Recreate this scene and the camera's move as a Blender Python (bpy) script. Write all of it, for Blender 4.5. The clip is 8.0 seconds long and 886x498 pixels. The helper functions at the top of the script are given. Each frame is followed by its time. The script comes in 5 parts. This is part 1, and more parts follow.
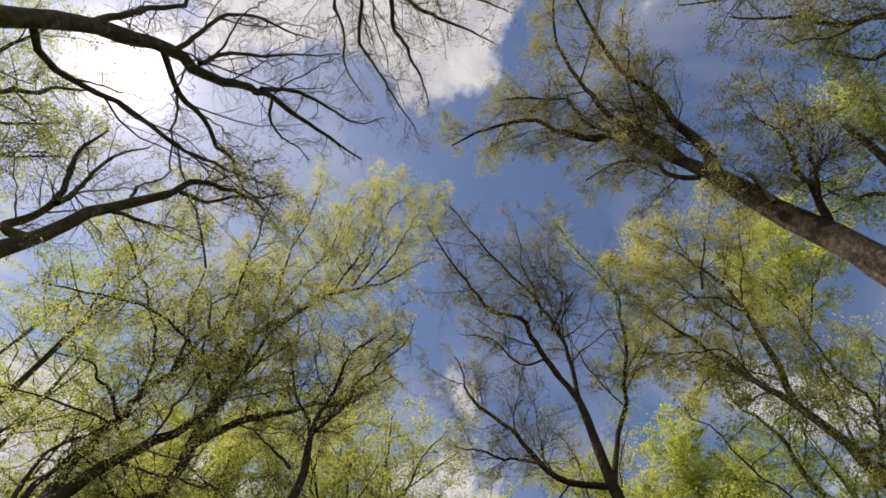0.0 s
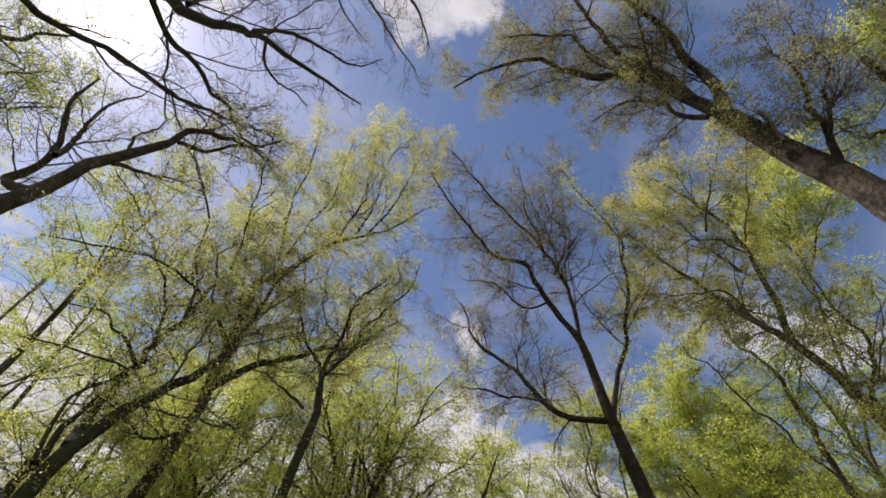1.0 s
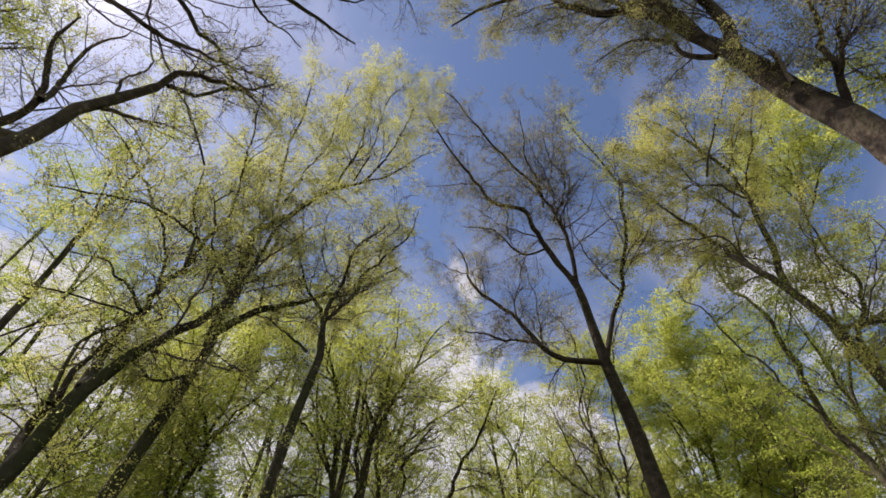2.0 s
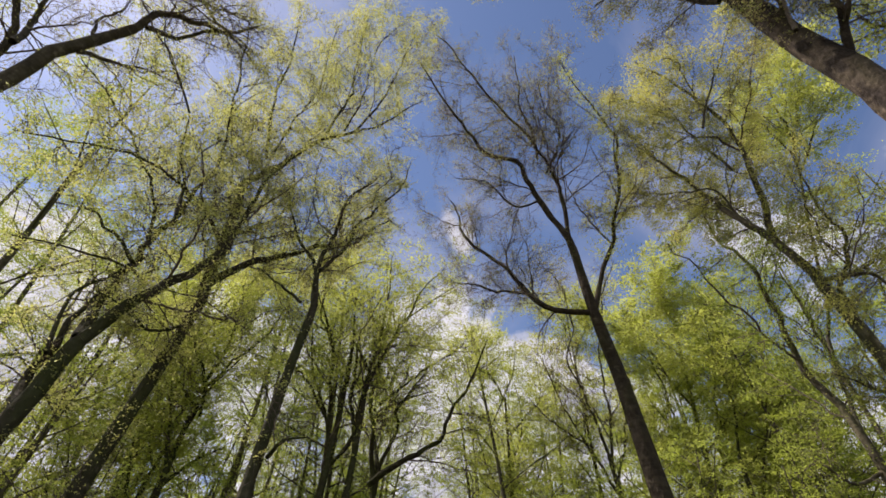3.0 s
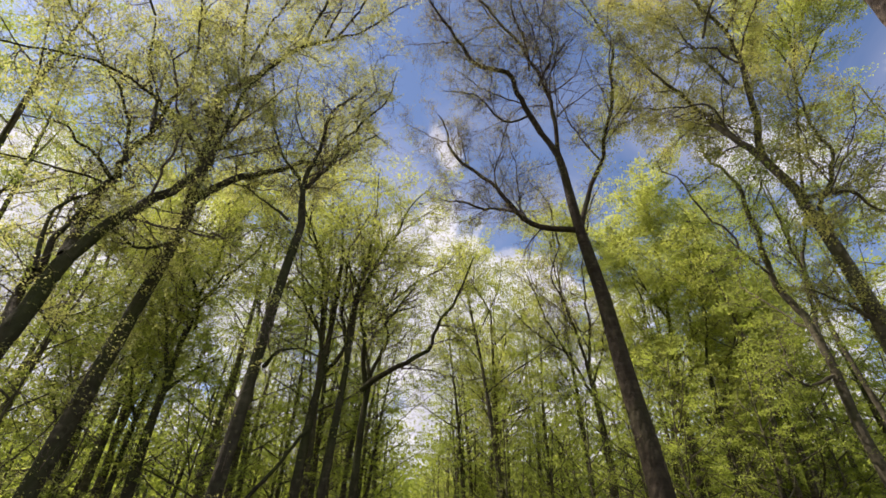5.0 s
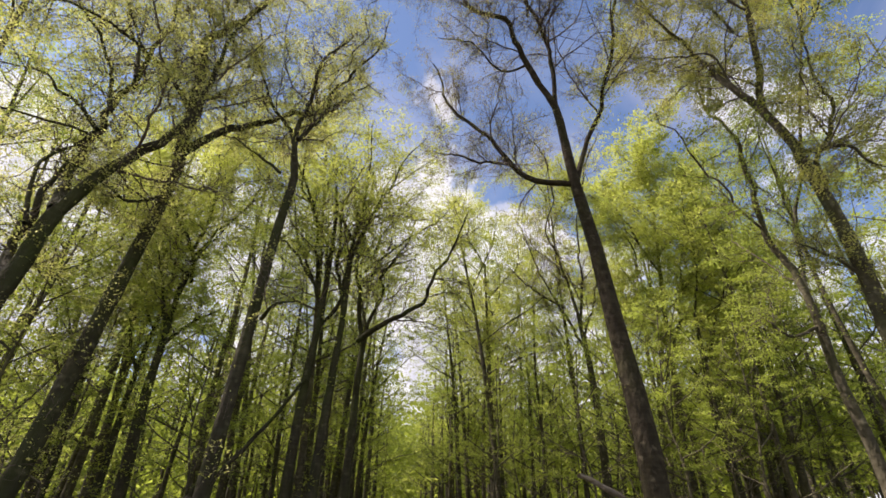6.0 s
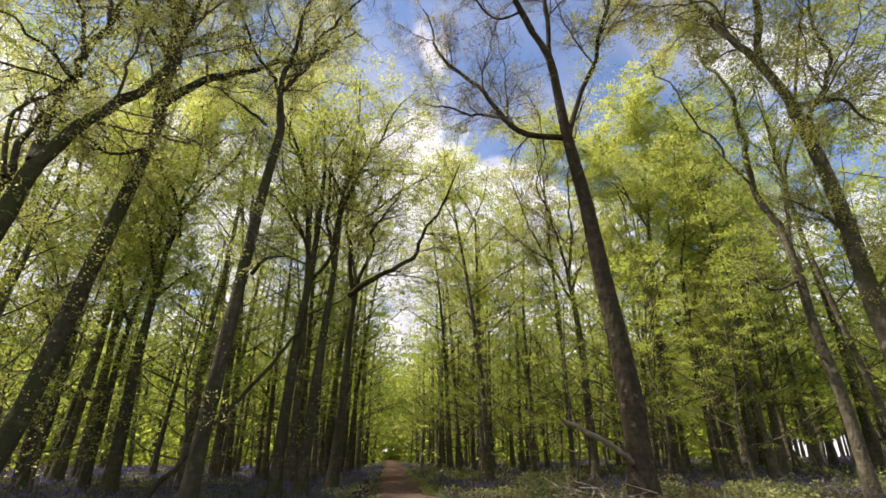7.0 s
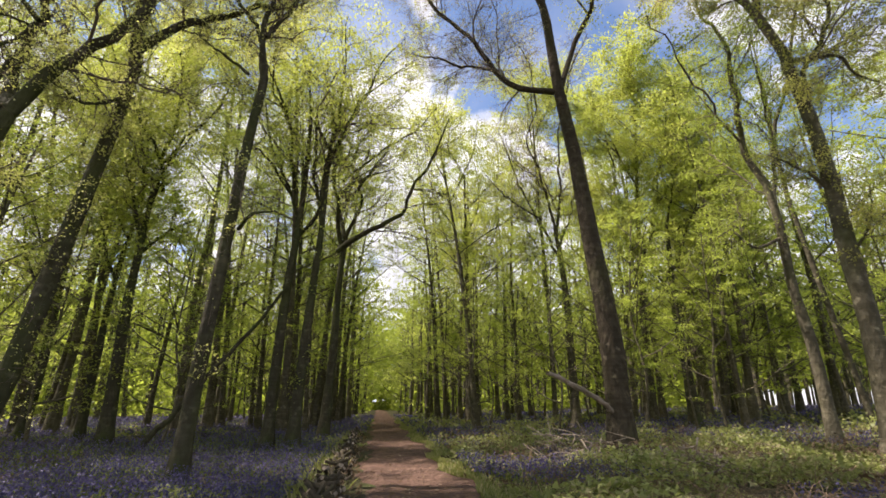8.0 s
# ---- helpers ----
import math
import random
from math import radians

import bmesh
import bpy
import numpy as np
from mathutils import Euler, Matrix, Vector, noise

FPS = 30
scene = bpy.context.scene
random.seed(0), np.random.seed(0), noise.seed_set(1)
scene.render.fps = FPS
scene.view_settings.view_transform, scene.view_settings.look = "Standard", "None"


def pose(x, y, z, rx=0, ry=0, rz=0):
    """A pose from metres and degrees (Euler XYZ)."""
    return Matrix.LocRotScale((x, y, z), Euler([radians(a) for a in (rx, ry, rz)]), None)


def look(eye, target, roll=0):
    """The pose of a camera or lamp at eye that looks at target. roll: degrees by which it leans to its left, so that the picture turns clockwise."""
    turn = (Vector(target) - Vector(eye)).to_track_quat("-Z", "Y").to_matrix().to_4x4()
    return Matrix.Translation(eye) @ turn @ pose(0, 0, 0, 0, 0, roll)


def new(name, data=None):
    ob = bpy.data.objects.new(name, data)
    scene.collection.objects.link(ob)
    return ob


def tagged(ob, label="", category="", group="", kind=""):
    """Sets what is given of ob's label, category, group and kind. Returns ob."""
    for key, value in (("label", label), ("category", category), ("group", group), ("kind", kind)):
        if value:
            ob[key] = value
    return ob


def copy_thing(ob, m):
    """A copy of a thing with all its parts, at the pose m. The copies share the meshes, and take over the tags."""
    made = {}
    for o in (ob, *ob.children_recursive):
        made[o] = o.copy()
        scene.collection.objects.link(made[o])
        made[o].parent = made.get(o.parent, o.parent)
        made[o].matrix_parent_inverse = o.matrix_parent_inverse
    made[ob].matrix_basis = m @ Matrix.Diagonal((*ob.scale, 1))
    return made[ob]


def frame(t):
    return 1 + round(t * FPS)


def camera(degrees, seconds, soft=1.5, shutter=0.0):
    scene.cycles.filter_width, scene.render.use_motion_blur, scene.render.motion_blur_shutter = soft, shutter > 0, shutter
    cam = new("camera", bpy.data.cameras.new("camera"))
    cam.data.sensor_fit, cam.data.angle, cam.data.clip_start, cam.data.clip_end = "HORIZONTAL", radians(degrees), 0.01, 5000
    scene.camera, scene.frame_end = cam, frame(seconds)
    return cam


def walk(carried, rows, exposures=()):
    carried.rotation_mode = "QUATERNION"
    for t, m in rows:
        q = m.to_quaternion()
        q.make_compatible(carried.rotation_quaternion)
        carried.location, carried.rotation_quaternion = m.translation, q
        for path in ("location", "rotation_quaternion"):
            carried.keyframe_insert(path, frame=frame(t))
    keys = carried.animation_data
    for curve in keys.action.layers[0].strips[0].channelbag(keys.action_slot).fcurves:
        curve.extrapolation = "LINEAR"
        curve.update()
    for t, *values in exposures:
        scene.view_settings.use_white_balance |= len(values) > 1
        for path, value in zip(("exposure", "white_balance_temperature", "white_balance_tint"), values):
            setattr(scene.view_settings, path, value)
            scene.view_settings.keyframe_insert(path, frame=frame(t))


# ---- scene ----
# ---- camera ----
cam = camera(86.05, 8.0, soft=1.65)
walk(cam, [
    (0.0, pose(0, 0, 1.4, 152.95, -2.85, -3.68)),
    (0.5, pose(0, 0, 1.4, 149.96, -2.76, -3.08)),
    (1.0, pose(0, 0, 1.4, 146.46, -2.71, -2.65)),
    (1.5, pose(0, 0, 1.4, 143.21, -2.62, -2.43)),
    (3.0, pose(0, 0, 1.4, 134.29, -1.90, -3.30)),
    (3.5, pose(0, 0, 1.4, 131.93, -1.56, -3.65)),
    (4.0, pose(0, 0, 1.4, 129.45, -1.32, -3.98)),
    (4.5, pose(0, 0, 1.4, 127.02, -1.14, -4.23)),
    (6.0, pose(0, 0, 1.4, 118.84, -0.73, -5.04)),
    (6.5, pose(0, 0, 1.4, 116.21, -0.51, -5.49)),
    (7.0, pose(0, 0, 1.4, 113.41, -0.27, -6.09)),
    (7.5, pose(0, 0, 1.4, 110.82, -0.14, -6.75)),
    (8.0, pose(0, 0, 1.4, 108.14, -0.06, -7.48)),
], exposures=[(0.0, -0.09, 6950, 23), (1.0, -0.02, 6650, 27), (3.5, 0.17, 6650, 28), (6.0, 0.5, 6750, 27), (8.0, 0.78, 6750, 25)])

# ---- sky and sun ----
SUN = Vector((-0.562, 0.129, 0.817)).normalized()
world = bpy.data.worlds.new("sky")
scene.world = world
world.use_nodes = True
wn, wl = world.node_tree.nodes, world.node_tree.links
wn.clear()


def wmath(op, a, b=None, clamp=False):
    n = wn.new("ShaderNodeMath")
    n.operation, n.use_clamp = op, clamp
    for i, s in enumerate((a, b)):
        if s is None:
            continue
        if isinstance(s, (int, float)):
            n.inputs[i].default_value = s
        else:
            wl.new(s, n.inputs[i])
    return n.outputs[0]


def build_sky():
    sky = wn.new("ShaderNodeTexSky")
    sky.sky_type, sky.sun_disc = "NISHITA", False
    sky.sun_elevation = math.asin(SUN.z)
    sky.sun_rotation = math.atan2(SUN.x, SUN.y)
    sky.air_density, sky.dust_density, sky.ozone_density = 1.0, 0.3, 2.5
    coord = wn.new("ShaderNodeTexCoord").outputs["Generated"]

    def lobe(d, tight):
        dot = wn.new("ShaderNodeVectorMath")
        dot.operation = "DOT_PRODUCT"
        wl.new(coord, dot.inputs[0])
        dot.inputs[1].default_value = Vector(d).normalized()
        return wmath("POWER", wmath("MAXIMUM", dot.outputs["Value"], 0.0), tight)

    def ranged(value, lo, hi, top=1.0, curve="SMOOTHSTEP"):
        r = wn.new("ShaderNodeMapRange")
        r.interpolation_type = curve
        wl.new(value, r.inputs["Value"])
        r.inputs["From Min"].default_value, r.inputs["From Max"].default_value, r.inputs["To Max"].default_value = lo, hi, top
        return r.outputs[0]

    def cloud_noise(scale, detail, rough, bend=0.0):
        n = wn.new("ShaderNodeTexNoise")
        wl.new(coord, n.inputs["Vector"])
        n.inputs["Scale"].default_value, n.inputs["Detail"].default_value = scale, detail
        n.inputs["Roughness"].default_value, n.inputs["Distortion"].default_value = rough, bend
        return n.outputs["Fac"]

    # cumulus: fractal noise, thicker where the cloud banks stand and towards the horizon
    total = wmath("MULTIPLY", wmath("SUBTRACT", cloud_noise(5.0, 9.0, 0.6, 0.25), 0.5), 1.9)
    banks = (((-0.05, 0.07, 0.996), 85, 0.9), ((-0.05, -0.08, 0.99), 60, 0.7), ((-0.39, 0.03, 0.92), 75, 0.75), ((0.525, 0.555, 0.645), 330, 0.85),
             ((0.6, 0.53, 0.6), 150, 0.5), ((0.07, 0.73, 0.68), 120, 0.42), ((0.0, 0.78, 0.62), 60, 0.3),
             ((0.33, -0.02, 0.945), 420, 0.65), ((-0.62, 0.6, 0.5), 25, 0.3))
    for d, tight, amount in banks:
        total = wmath("ADD", total, wmath("MULTIPLY", lobe(d, tight), amount))
    for d, tight, amount in (((0.37, 0.635, 0.675), 70, 0.4), ((0.22, 0.7, 0.68), 200, 0.25), ((0.25, 0.25, 0.93), 12, 0.2), ((0.62, 0.63, 0.46), 32, 0.45)):
        total = wmath("SUBTRACT", total, wmath("MULTIPLY", lobe(d, tight), amount))
    sep = wn.new("ShaderNodeSeparateXYZ")
    wl.new(coord, sep.inputs[0])
    height = wmath("SUBTRACT", 1.0, sep.outputs["Z"])
    total = wmath("ADD", total, ranged(height, 0.33, 0.56, 0.68))
    cover = ranged(total, 0.36, 0.6)
    # bright sunlit heads, greyer bases
    tint = wn.new("ShaderNodeMix")
    tint.data_type = "RGBA"
    wl.new(ranged(cloud_noise(7.5, 8.0, 0.62, 0.4), 0.36, 0.6), tint.inputs["Factor"])
    tint.inputs["A"].default_value = (4.1, 4.5, 4.85, 1)
    tint.inputs["B"].default_value = (5.8, 6.25, 6.25, 1)
    mix = wn.new("ShaderNodeMix")
    mix.data_type = "RGBA"
    wl.new(cover, mix.inputs["Factor"])
    # deep clear blue with faint high veils
    blue = wn.new("ShaderNodeVectorMath")
    blue.operation = "MULTIPLY"
    wl.new(sky.outputs[0], blue.inputs[0])
    blue.inputs[1].default_value = (0.94, 1.03, 1.02)
    veil_n = wn.new("ShaderNodeTexNoise")
    wl.new(coord, veil_n.inputs["Vector"])
    veil_n.inputs["Scale"].default_value, veil_n.inputs["Detail"].default_value, veil_n.inputs["Distortion"].default_value = 2.6, 6.0, 0.8
    veil = wn.new("ShaderNodeMapRange")
    wl.new(veil_n.outputs["Fac"], veil.inputs["Value"])
    veil.inputs["From Min"].default_value, veil.inputs["From Max"].default_value, veil.inputs["To Max"].default_value = 0.45, 0.75, 0.45
    thin = wn.new("ShaderNodeMix")
    thin.data_type = "RGBA"
    wl.new(veil.outputs[0], thin.inputs["Factor"])
    wl.new(blue.outputs[0], thin.inputs["A"])
    thin.inputs["B"].default_value = (4.6, 4.9, 5.4, 1)
    wl.new(thin.outputs["Result"], mix.inputs["A"])
    wl.new(tint.outputs["Result"], mix.inputs["B"])
    # bright haze round the sun
    halo = wmath("ADD", wmath("MULTIPLY", lobe(SUN, 620), 24.0), wmath("MULTIPLY", lobe(SUN, 18), 1.7))
    glow = wn.new("ShaderNodeVectorMath")
    glow.operation = "ADD"
    comb = wn.new("ShaderNodeCombineXYZ")
    for i in range(3):
        wl.new(halo, comb.inputs[i])
    wl.new(mix.outputs["Result"], glow.inputs[0])
    wl.new(comb.outputs[0], glow.inputs[1])
    back = wn.new("ShaderNodeBackground")
    wl.new(glow.outputs[0], back.inputs["Color"])
    back.inputs["Strength"].default_value = 0.125
    out = wn.new("ShaderNodeOutputWorld")
    wl.new(back.outputs[0], out.inputs["Surface"])


build_sky()
lamp = bpy.data.lights.new("sun", "SUN")
lamp.energy, lamp.angle, lamp.color = 5.0, radians(0.6), (1.0, 0.95, 0.86)
sun = new("sun", lamp)
sun.matrix_world = look(SUN * 60, (0, 0, 0))


# ---- materials ----
def material(name):
    m = bpy.data.materials.new(name)
    m.use_nodes = True
    m.node_tree.nodes.clear()
    return m, m.node_tree.nodes, m.node_tree.links


def mixrgb(n, l, fac, a, b):
    x = n.new("ShaderNodeMix")
    x.data_type = "RGBA"
    for key, v in (("Factor", fac), ("A", a), ("B", b)):
        if isinstance(v, bpy.types.NodeSocket):
            l.new(v, x.inputs[key])
        elif isinstance(v, tuple):
            x.inputs[key].default_value = (*v, 1)
        else:
            x.inputs[key].default_value = v
    return x.outputs["Result"]


def noise_fac(n, l, scale, lo=0.35, hi=0.65, detail=5.0, stretch=(1, 1, 1)):
    c = n.new("ShaderNodeTexCoord")
    mp = n.new("ShaderNodeMapping")
    mp.inputs["Scale"].default_value = stretch
    l.new(c.outputs["Object"], mp.inputs["Vector"])
    t = n.new("ShaderNodeTexNoise")
    t.inputs["Scale"].default_value, t.inputs["Detail"].default_value = scale, detail
    l.new(mp.outputs[0], t.inputs["Vector"])
    r = n.new("ShaderNodeMapRange")
    r.inputs["From Min"].default_value, r.inputs["From Max"].default_value = lo, hi
    l.new(t.outputs["Fac"], r.inputs["Value"])
    return r.outputs[0]


def bark(name, dark, light, moss, moss_amount, scars=0.0):
    m, n, l = material(name)
    grain = noise_fac(n, l, 8, 0.25, 0.75, 7, (1, 1, 0.55))
    patch = noise_fac(n, l, 1.6, 0.38, 0.62, 4)
    green = noise_fac(n, l, 0.9, 0.62 - moss_amount, 0.78 - moss_amount, 6, (1, 1, 0.5))
    rings = noise_fac(n, l, 2.6, 0.42, 0.62, 5, (0.45, 0.45, 4.5))
    col = mixrgb(n, l, grain, dark, light)
    tone = n.new("ShaderNodeMath")
    tone.operation = "MULTIPLY_ADD"
    l.new(patch, tone.inputs[0])
    tone.inputs[1].default_value, tone.inputs[2].default_value = 0.88, 0.0
    col = mixrgb(n, l, tone.outputs[0], col, tuple(0.42 * c for c in light))
    spots = noise_fac(n, l, 4.5, 0.6, 0.72, 5)
    col = mixrgb(n, l, spots, col, tuple(1.3 * c + 0.01 for c in light))
    ring = n.new("ShaderNodeMath")
    ring.operation = "MULTIPLY"
    l.new(rings, ring.inputs[0])
    ring.inputs[1].default_value = 0.42
    col = mixrgb(n, l, ring.outputs[0], col, dark)
    gm = n.new("ShaderNodeMath")
    gm.operation, gm.use_clamp = "MULTIPLY", True
    l.new(green, gm.inputs[0])
    gm.inputs[1].default_value = 0.75
    col = mixrgb(n, l, gm.outputs[0], col, moss)
    if scars:
        scar = n.new("ShaderNodeMath")
        scar.operation = "MULTIPLY"
        l.new(noise_fac(n, l, 2.2, 0.5, 0.58, 8, (1, 1, 0.6)), scar.inputs[0])
        scar.inputs[1].default_value = scars
        col = mixrgb(n, l, scar.outputs[0], col, tuple(0.5 * c for c in dark))
    b = n.new("ShaderNodeBsdfPrincipled")
    l.new(col, b.inputs["Base Color"])
    b.inputs["Roughness"].default_value = 0.88
    b.inputs["Specular IOR Level"].default_value = 0.2
    bump = n.new("ShaderNodeBump")
    bump.inputs["Strength"].default_value, bump.inputs["Distance"].default_value = 0.9, 0.05
    l.new(grain, bump.inputs["Height"])
    l.new(bump.outputs[0], b.inputs["Normal"])
    o = n.new("ShaderNodeOutputMaterial")
    l.new(b.outputs[0], o.inputs["Surface"])
    return m


def leafy(name, dark, light, third, through_amount=0.5, rough=0.5, gain_rgb=(2.0, 2.0, 1.75)):
    """Thin living leaf: reflects a little, lets coloured light through."""
    m, n, l = material(name)
    g = n.new("ShaderNodeNewGeometry")
    wave = n.new("ShaderNodeMath")
    wave.operation = "FRACT"
    mul = n.new("ShaderNodeMath")
    mul.operation = "MULTIPLY"
    l.new(g.outputs["Random Per Island"], mul.inputs[0])
    mul.inputs[1].default_value = 37.0
    l.new(mul.outputs[0], wave.inputs[0])
    col = mixrgb(n, l, g.outputs["Random Per Island"], dark, light)
    pick = n.new("ShaderNodeMath")
    pick.operation = "GREATER_THAN"
    l.new(wave.outputs[0], pick.inputs[0])
    pick.inputs[1].default_value = 0.8
    col = mixrgb(n, l, pick.outputs[0], col, third)
    big = noise_fac(n, l, 0.35, 0.3, 0.7, 3)
    hs = n.new("ShaderNodeHueSaturation")
    l.new(col, hs.inputs["Color"])
    vr = n.new("ShaderNodeMapRange")
    l.new(big, vr.inputs["Value"])
    vr.inputs["To Min"].default_value, vr.inputs["To Max"].default_value = 0.84, 1.14
    l.new(vr.outputs[0], hs.inputs["Value"])
    b = n.new("ShaderNodeBsdfPrincipled")
    l.new(hs.outputs[0], b.inputs["Base Color"])
    b.inputs["Roughness"].default_value = rough
    b.inputs["Specular IOR Level"].default_value = 0.3
    tr = n.new("ShaderNodeBsdfTranslucent")
    gain = n.new("ShaderNodeVectorMath")
    gain.operation = "MULTIPLY"
    l.new(hs.outputs[0], gain.inputs[0])
    gain.inputs[1].default_value = gain_rgb
    l.new(gain.outputs[0], tr.inputs["Color"])
    mx = n.new("ShaderNodeMixShader")
    mx.inputs[0].default_value = through_amount
    l.new(b.outputs[0], mx.inputs[1])
    l.new(tr.outputs[0], mx.inputs[2])
    o = n.new("ShaderNodeOutputMaterial")
    l.new(mx.outputs[0], o.inputs["Surface"])
    return m


def earth(name, cols, scales, bump_depth):
    m, n, l = material(name)
    a = noise_fac(n, l, scales[0], 0.35, 0.65, 5)
    c = noise_fac(n, l, scales[1], 0.35, 0.68, 6)
    d = noise_fac(n, l, scales[2], 0.4, 0.6, 3)
    col = mixrgb(n, l, c, cols[0], cols[1])
    col = mixrgb(n, l, a, col, cols[2])
    half = n.new("ShaderNodeMath")
    half.operation = "MULTIPLY"
    l.new(d, half.inputs[0])
    half.inputs[1].default_value = 0.5
    col = mixrgb(n, l, half.outputs[0], col, cols[3])
    b = n.new("ShaderNodeBsdfPrincipled")
    l.new(col, b.inputs["Base Color"])
    b.inputs["Roughness"].default_value = 0.95
    b.inputs["Specular IOR Level"].default_value = 0.1
    bump = n.new("ShaderNodeBump")
    bump.inputs["Strength"].default_value, bump.inputs["Distance"].default_value = 0.8, bump_depth
    l.new(c, bump.inputs["Height"])
    l.new(bump.outputs[0], b.inputs["Normal"])
    o = n.new("ShaderNodeOutputMaterial")
    l.new(b.outputs[0], o.inputs["Surface"])
    return m


BARK = bark("beech_bark", (0.042, 0.036, 0.022), (0.18, 0.163, 0.105), (0.07, 0.08, 0.028), 0.1)
BARK_MOSSY = bark("mossy_bark", (0.032, 0.028, 0.017), (0.105, 0.098, 0.058), (0.055, 0.07, 0.02), 0.17)
BARK_OLD = bark("old_blotched_bark", (0.026, 0.02, 0.012), (0.112, 0.094, 0.058), (0.05, 0.052, 0.02), 0.12)
BARK_RUGGED = bark("rugged_bark", (0.035, 0.027, 0.018), (0.19, 0.155, 0.105), (0.07, 0.065, 0.03), 0.1, 0.85)
# pale bark, lightened further to paint sunlight onto the trunks
BARK_PALE_LIT = bark("pale_smooth_lit_bark", (0.058, 0.051, 0.03), (0.21, 0.19, 0.122), (0.1, 0.11, 0.045), 0.12)
TWIG = bark("twig_bark", (0.1, 0.078, 0.064), (0.23, 0.185, 0.15), (0.08, 0.08, 0.04), 0.02)
DEADWOOD = bark("dead_wood", (0.2, 0.16, 0.11), (0.45, 0.38, 0.29), (0.2, 0.16, 0.1), 0.0)
LEAF = leafy("young_beech_leaf", (0.242, 0.27, 0.052), (0.291, 0.322, 0.072), (0.31, 0.335, 0.1), 0.7)
LEAF_YELLOW = leafy("opening_leaf", (0.25, 0.255, 0.065), (0.31, 0.31, 0.09), (0.32, 0.31, 0.11), 0.63)
LEAF_BUD = leafy("bud_scale", (0.22, 0.2, 0.09), (0.31, 0.29, 0.12), (0.27, 0.31, 0.09), 0.45)
# darker copy of the young leaf: canopy shade in the wood put into its colour
LEAF_SHADED = leafy("shaded_leaf", (0.158, 0.196, 0.026), (0.204, 0.248, 0.037), (0.222, 0.26, 0.045), 0.66)
LEAF_WOOD = leafy("woodland_leaf", (0.18, 0.22, 0.036), (0.222, 0.27, 0.05), (0.242, 0.286, 0.07), 0.68)
LEAF_PALE = leafy("unfolding_leaf", (0.29, 0.305, 0.085), (0.34, 0.355, 0.12), (0.385, 0.385, 0.18), 0.66)
BRACKEN = leafy("dead_bracken", (0.08, 0.054, 0.028), (0.185, 0.132, 0.07), (0.24, 0.18, 0.1), 0.1, 0.8)
BLADE = leafy("bluebell_blade", (0.07, 0.098, 0.026), (0.125, 0.16, 0.045), (0.15, 0.175, 0.055), 0.3)
HERB = leafy("woodland_herb", (0.15, 0.175, 0.048), (0.265, 0.295, 0.095), (0.27, 0.255, 0.12), 0.32)
CANE = bark("bramble_cane", (0.1, 0.065, 0.04), (0.26, 0.19, 0.12), (0.12, 0.1, 0.05), 0.1)
GRASS = leafy("path_grass", (0.16, 0.18, 0.05), (0.26, 0.28, 0.09), (0.33, 0.3, 0.15), 0.35)
BLUEBELL = leafy("bluebell_petal", (0.046, 0.042, 0.105), (0.083, 0.074, 0.16), (0.13, 0.114, 0.215), 0.3)
LITTER = leafy("dry_leaf", (0.12, 0.075, 0.04), (0.23, 0.16, 0.09), (0.29, 0.225, 0.145), 0.1, 0.8)
SOIL = earth("forest_floor", ((0.045, 0.035, 0.022), (0.09, 0.075, 0.04), (0.05, 0.07, 0.02), (0.11, 0.08, 0.05)), (0.5, 6, 1.7), 0.05)
DIRT = earth("path_dirt", ((0.09, 0.054, 0.038), (0.25, 0.162, 0.116), (0.155, 0.096, 0.069), (0.07, 0.045, 0.032)), (0.8, 9, 2.1), 0.05)

# ---- mesh helpers ----
rng = np.random.default_rng(7)


def ground_z(x, y):
    """Height of the forest floor: level by the path, rising gently to the east."""
    x, y = np.asarray(x, float), np.asarray(y, float)
    rise = 0.03 * np.clip(x - 3.5, 0, 45)
    far = 1 / (1 + (np.hypot(x, y) / 400) ** 2)
    bumps = 0.06 * np.sin(0.7 * x + 1.3) * np.sin(0.53 * y) + 0.03 * np.sin(1.9 * x + 0.4 * y) + 0.025 * np.sin(2.3 * y - 0.8 * x)
    return rise * far + bumps * np.clip(np.abs(x - 0.75) - 1.0, 0, 1) * far


def mesh_from(name, verts, faces, mats, smooth=True, index=None):
    """A mesh from arrays of vertices and faces."""
    verts, faces = np.asarray(verts, np.float32).reshape(-1, 3), np.asarray(faces, np.int32)
    side = faces.shape[-1]
    faces = faces.reshape(-1, side)
    me = bpy.data.meshes.new(name)
    me.vertices.add(len(verts))
    me.vertices.foreach_set("co", verts.ravel())
    me.loops.add(faces.size)
    me.loops.foreach_set("vertex_index", faces.ravel())
    me.polygons.add(len(faces))
    me.polygons.foreach_set("loop_start", np.arange(0, faces.size, side, dtype=np.int32))
    me.polygons.foreach_set("use_smooth", np.full(len(faces), smooth))
    for m in (mats if isinstance(mats, (list, tuple)) else [mats]):
        me.materials.append(m)
    if index is not None:
        me.polygons.foreach_set("material_index", np.asarray(index, np.int32))
    me.update(calc_edges=True)
    return me


def unit(v):
    return v / np.maximum(np.linalg.norm(v, axis=-1, keepdims=True), 1e-9)


